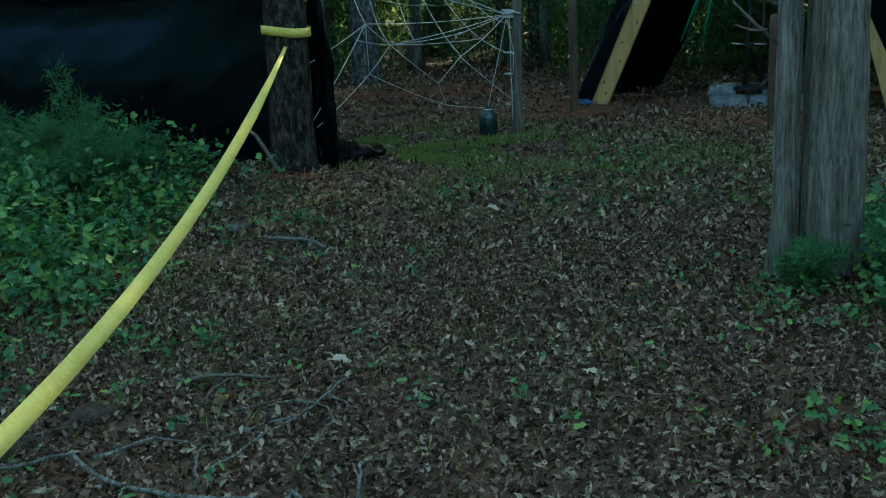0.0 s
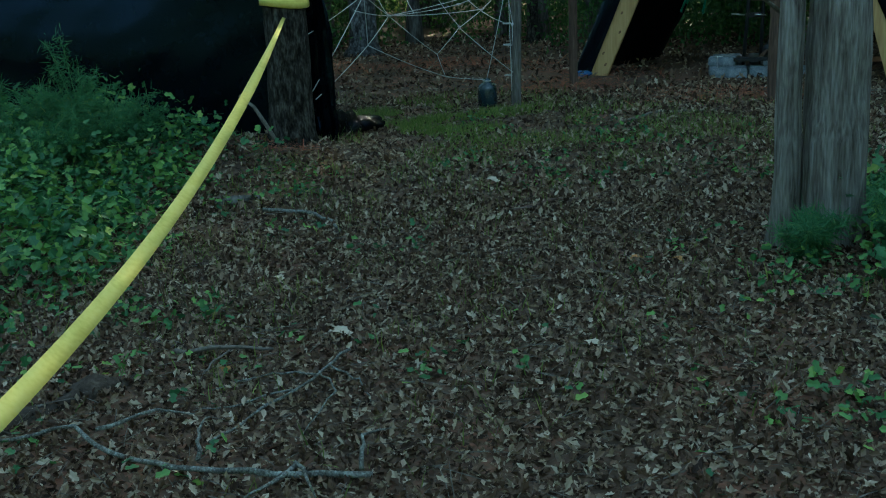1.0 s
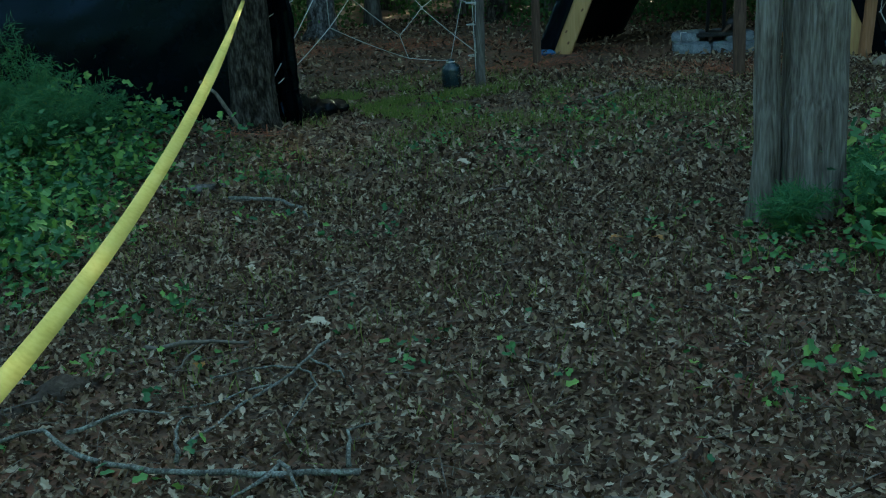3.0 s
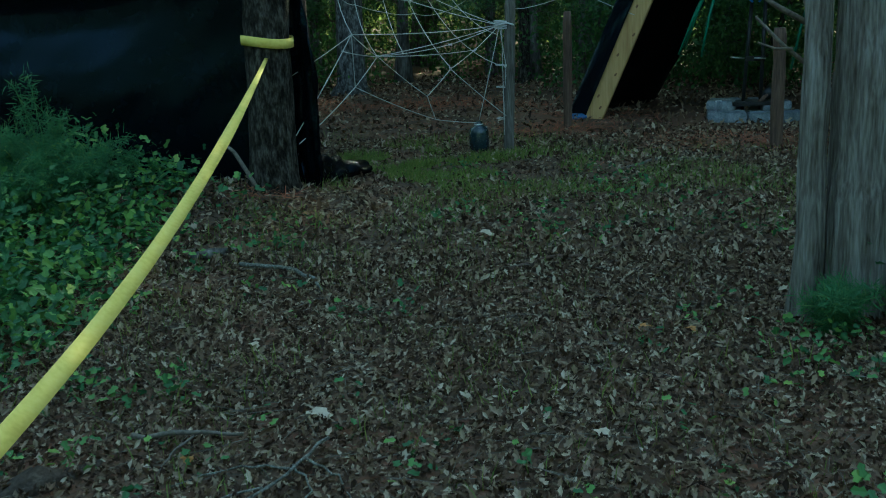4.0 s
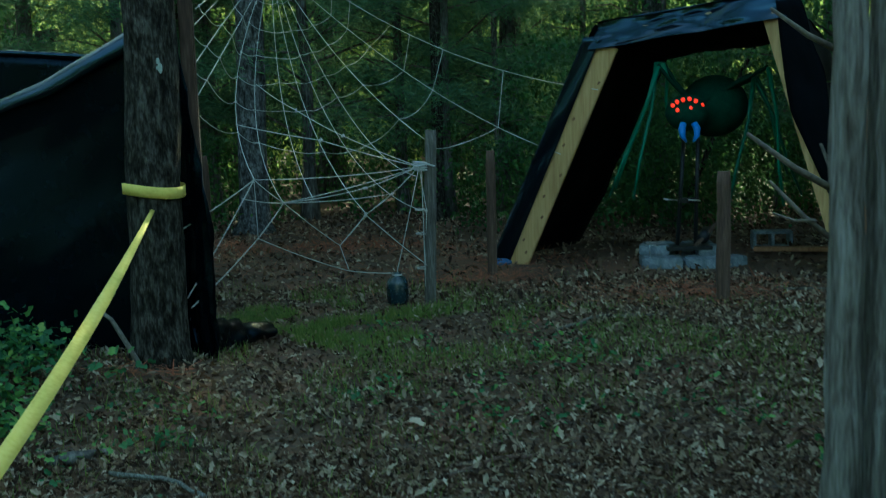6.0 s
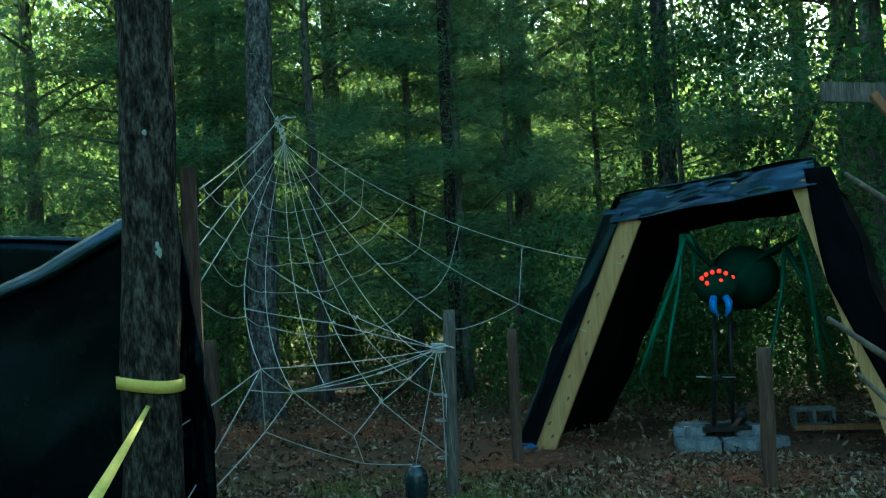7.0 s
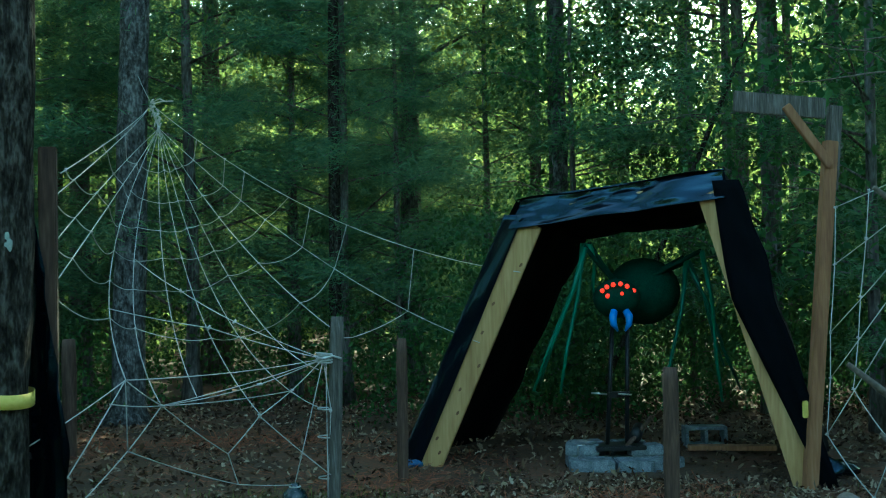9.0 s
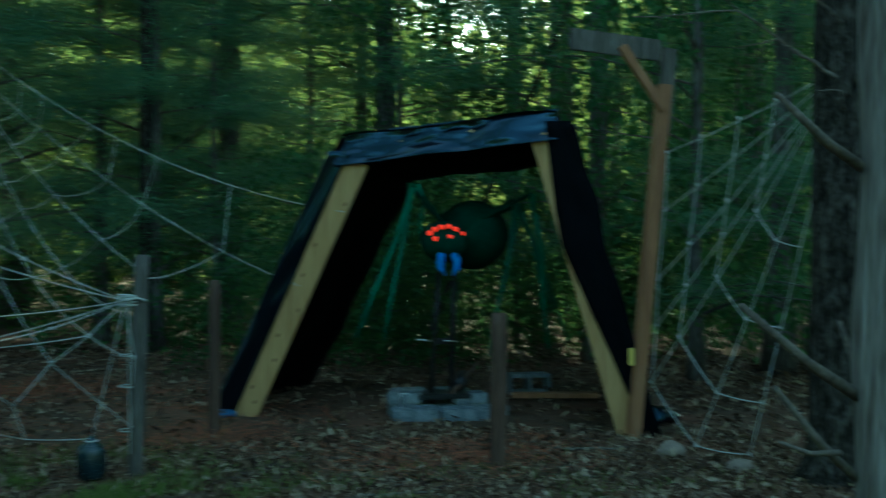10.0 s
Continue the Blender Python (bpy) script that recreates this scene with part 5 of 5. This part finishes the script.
fallen_leaf(-0.4, 3.08, 0.13, 1.3, ROPE_LEAF, "large pale tan oak leaf lying on litter")
fallen_leaf(0.02, 5.9, 0.15, 1.2, ROPE_LEAF, "large pale tan oak leaf lying on litter")
fallen_leaf(0.58, 2.86, 0.09, 0.4, ROPE_LEAF, "pale tan dry leaf lying on litter")
fallen_leaf(0.82, 4.05, 0.08, 2.0, ORANGE_LEAF, "orange-brown dry leaf lying on litter")
fallen_leaf(1.0, 3.98, 0.07, 0.7, ORANGE_LEAF, "orange-brown dry leaf lying on litter")
fallen_leaf(-0.75, 2.72, 0.08, 0.2, ORANGE_LEAF, "orange-brown dry leaf lying on litter")
fallen_leaf(-0.85, 3.9, 0.08, 0.9, ROPE_LEAF, "pale tan dry leaf lying on litter")


# ---- scraps and bare twigs by the shelter ----
def scrap(x, y, r, mat, label, seed):
    v, f = ball((0, 0, 0), (r, r * 0.7, r * 0.45), 20, 12)
    v = [p * (1 + 0.7 * noise.noise(p / r * 1.7 + Vector((seed, 0, 0)))) for p in v]
    ob = new("plastic_scrap", mesh_of("plastic_scrap", v, f, mat, True))
    ob.location = (x, y, ground_z(x, y) + r * 0.3)
    tagged(ob, label, "plastic scrap")


scrap(0.72, 11.5, 0.09, BLUE_TARP, "crumpled blue plastic scrap at a board's foot", 1)
scrap(4.05, 10.5, 0.2, TARP, "crumpled black plastic heap behind the pole", 2)
scrap(3.85, 10.3, 0.12, TARP, "small crumpled black plastic heap by the pole", 3)

for run, r in (((( -0.03, -0.1, 2.5), (-0.36, -0.15, 2.64), (-0.8, -0.15, 2.9), (-1.48, -0.15, 2.82)), 0.012), (((-0.03, -0.1, 2.85), (-0.4, -0.3, 2.98), (-0.75, -0.35, 3.1), (-1.2, -0.4, 3.02)), 0.01), (((-0.36, -0.15, 2.64), (-0.62, -0.3, 2.7), (-0.95, -0.4, 2.62)), 0.006), (((-0.8, -0.15, 2.9), (-1.0, -0.2, 3.0), (-1.3, -0.25, 3.02)), 0.005), (((-0.03, -0.1, 2.3), (-0.2, -0.3, 2.42), (-0.42, -0.4, 2.4)), 0.008)):
    pts = [Vector(a).lerp(Vector(b), k / 4) + Vector((0, 0, 0.025 * noise.noise(Vector((k * 0.9, a[0] * 9, r * 900))))) for a, b in zip(run, run[1:]) for k in range(4)] + [Vector(run[-1])]
    part("limb", mesh_of("limb", *sweep(pts, list(np.linspace(r, 0.003, len(pts))), 6, 0.2), TWIG, True), TREES[3], "thin bare grey twig")


# ---- weeds ----
def build_weeds():
    g = np.random.default_rng(21)
    beds, sprigs = [], []
    for n, x0, x1, y0, y1, h in ((1350, -4.6, -1.55, 2.9, 7.1, 0.38), (300, 1.85, 2.9, 2.7, 5.0, 0.2)):
        for a, b in zip(g.uniform(x0, x1, n), g.uniform(y0, y1, n)):
            k = 1.0
            if x1 < 0:
                inside = -1.72 - 0.14 * (b - 3.8) + 0.3 * noise.noise(Vector((b * 1.6, a, 5))) - a
                if inside < 0 and g.random() > 0.05:
                    continue
                k = min(1, max(0.15, inside / 0.7)) + 0.3 * max(0, (b - 5.2) / 2)
            if noise.noise(Vector((a * 1.2, b * 1.2, 3.3))) < -0.12:
                continue
            beds.append((a, b, ground_z(a, b) + 0.02 + g.uniform(0.1, 1) * h * k))
    for n, x0, x1, y0, y1, h in ((130, -2.1, -0.9, 3.0, 6.4, 0.05), (70, 1.2, 2.0, 2.0, 3.9, 0.06), (150, -1.9, 2.6, 1.2, 4.6, 0.02), (120, -0.4, 1.9, 5.6, 8.5, 0.03)):
        for a, b in zip(g.uniform(x0, x1, n), g.uniform(y0, y1, n)):
            if noise.noise(Vector((a * 1.5, b * 1.5, 8.3))) > -0.1:
                sprigs.append((a, b, ground_z(a, b) + 0.02 + g.uniform(0.1, 1) * h))
    for centres, per, spread, size in ((beds, 17, 0.1, 0.058), (sprigs, 7, 0.045, 0.038)):
        v, f = leaf_cloud(g, centres, per, spread, size, 0.7, 0.55, LOBED, LOBED_F)
        tagged(new("weeds", fast_mesh("weeds", v, f, WEED)), "low broad-leaved green weeds growing through litter", "weeds", kind="stuff")


def feather_plant(x, y, height, seed, name="dog_fennel"):
    """A tall soft weed: stems with fine thread leaves, thickest low down."""
    rnd, g = random.Random(seed), np.random.default_rng(seed)
    t = thing(name, (x, y, ground_z(x, y)))
    pts_all = []
    for k in range(11):
        a = rnd.uniform(0, 6.28)
        h = height * rnd.uniform(0.5, 1.0)
        bend = rnd.uniform(0.15, 0.8)
        pts = [Vector((math.cos(a) * bend * (i / 8) ** 1.7 * h, math.sin(a) * bend * (i / 8) ** 1.7 * h, h * (i / 8) - 0.15 * h * (i / 8) ** 3 * bend * 2)) for i in range(9)]
        part("stem", mesh_of("stem", *sweep(pts, list(np.linspace(0.005, 0.0015, 9)), 5), WEED, True), t)
        for i in range(430):
            q = rnd.random() ** 0.8 * 7.99
            pts_all.append(pts[int(q)].lerp(pts[int(q) + 1], q % 1))
    c = np.array(pts_all)
    n = len(c)
    v, f = scatter([(-0.022, 0, 0), (0.022, 0, 0), (0.016, 0.6, 0.12), (0, 1, 0.1)], [(0, 1, 2, 3)], c + g.normal(0, 0.018, (n, 3)), turns_of(g, n, 0.7), g.uniform(0.025, 0.085, n))
    part("leaves", fast_mesh("leaves", v, f, FENNEL), t, "fine thread-like green leaves")
    return tagged(t, "tall soft feathery green weed before black plastic", "weed", "feathery weeds")


build_weeds()
for k, (x, y, h) in enumerate(((-2.75, 6.2, 1.05), (-3.05, 6.0, 0.9), (-2.5, 6.35, 0.65), (-3.4, 6.3, 0.85), (-2.9, 5.7, 0.65), (-3.5, 5.6, 0.55), (-2.62, 5.95, 0.75), (-3.2, 5.75, 0.6), (-2.85, 6.35, 0.8))):
    feather_plant(x, y, h, 60 + k)
for k, (x, y, h) in enumerate(((1.95, 3.85, 0.45), (2.15, 3.6, 0.5), (1.55, 3.85, 0.3))):
    feather_plant(x, y, h, 80 + k)
build_litter()
build_grass()
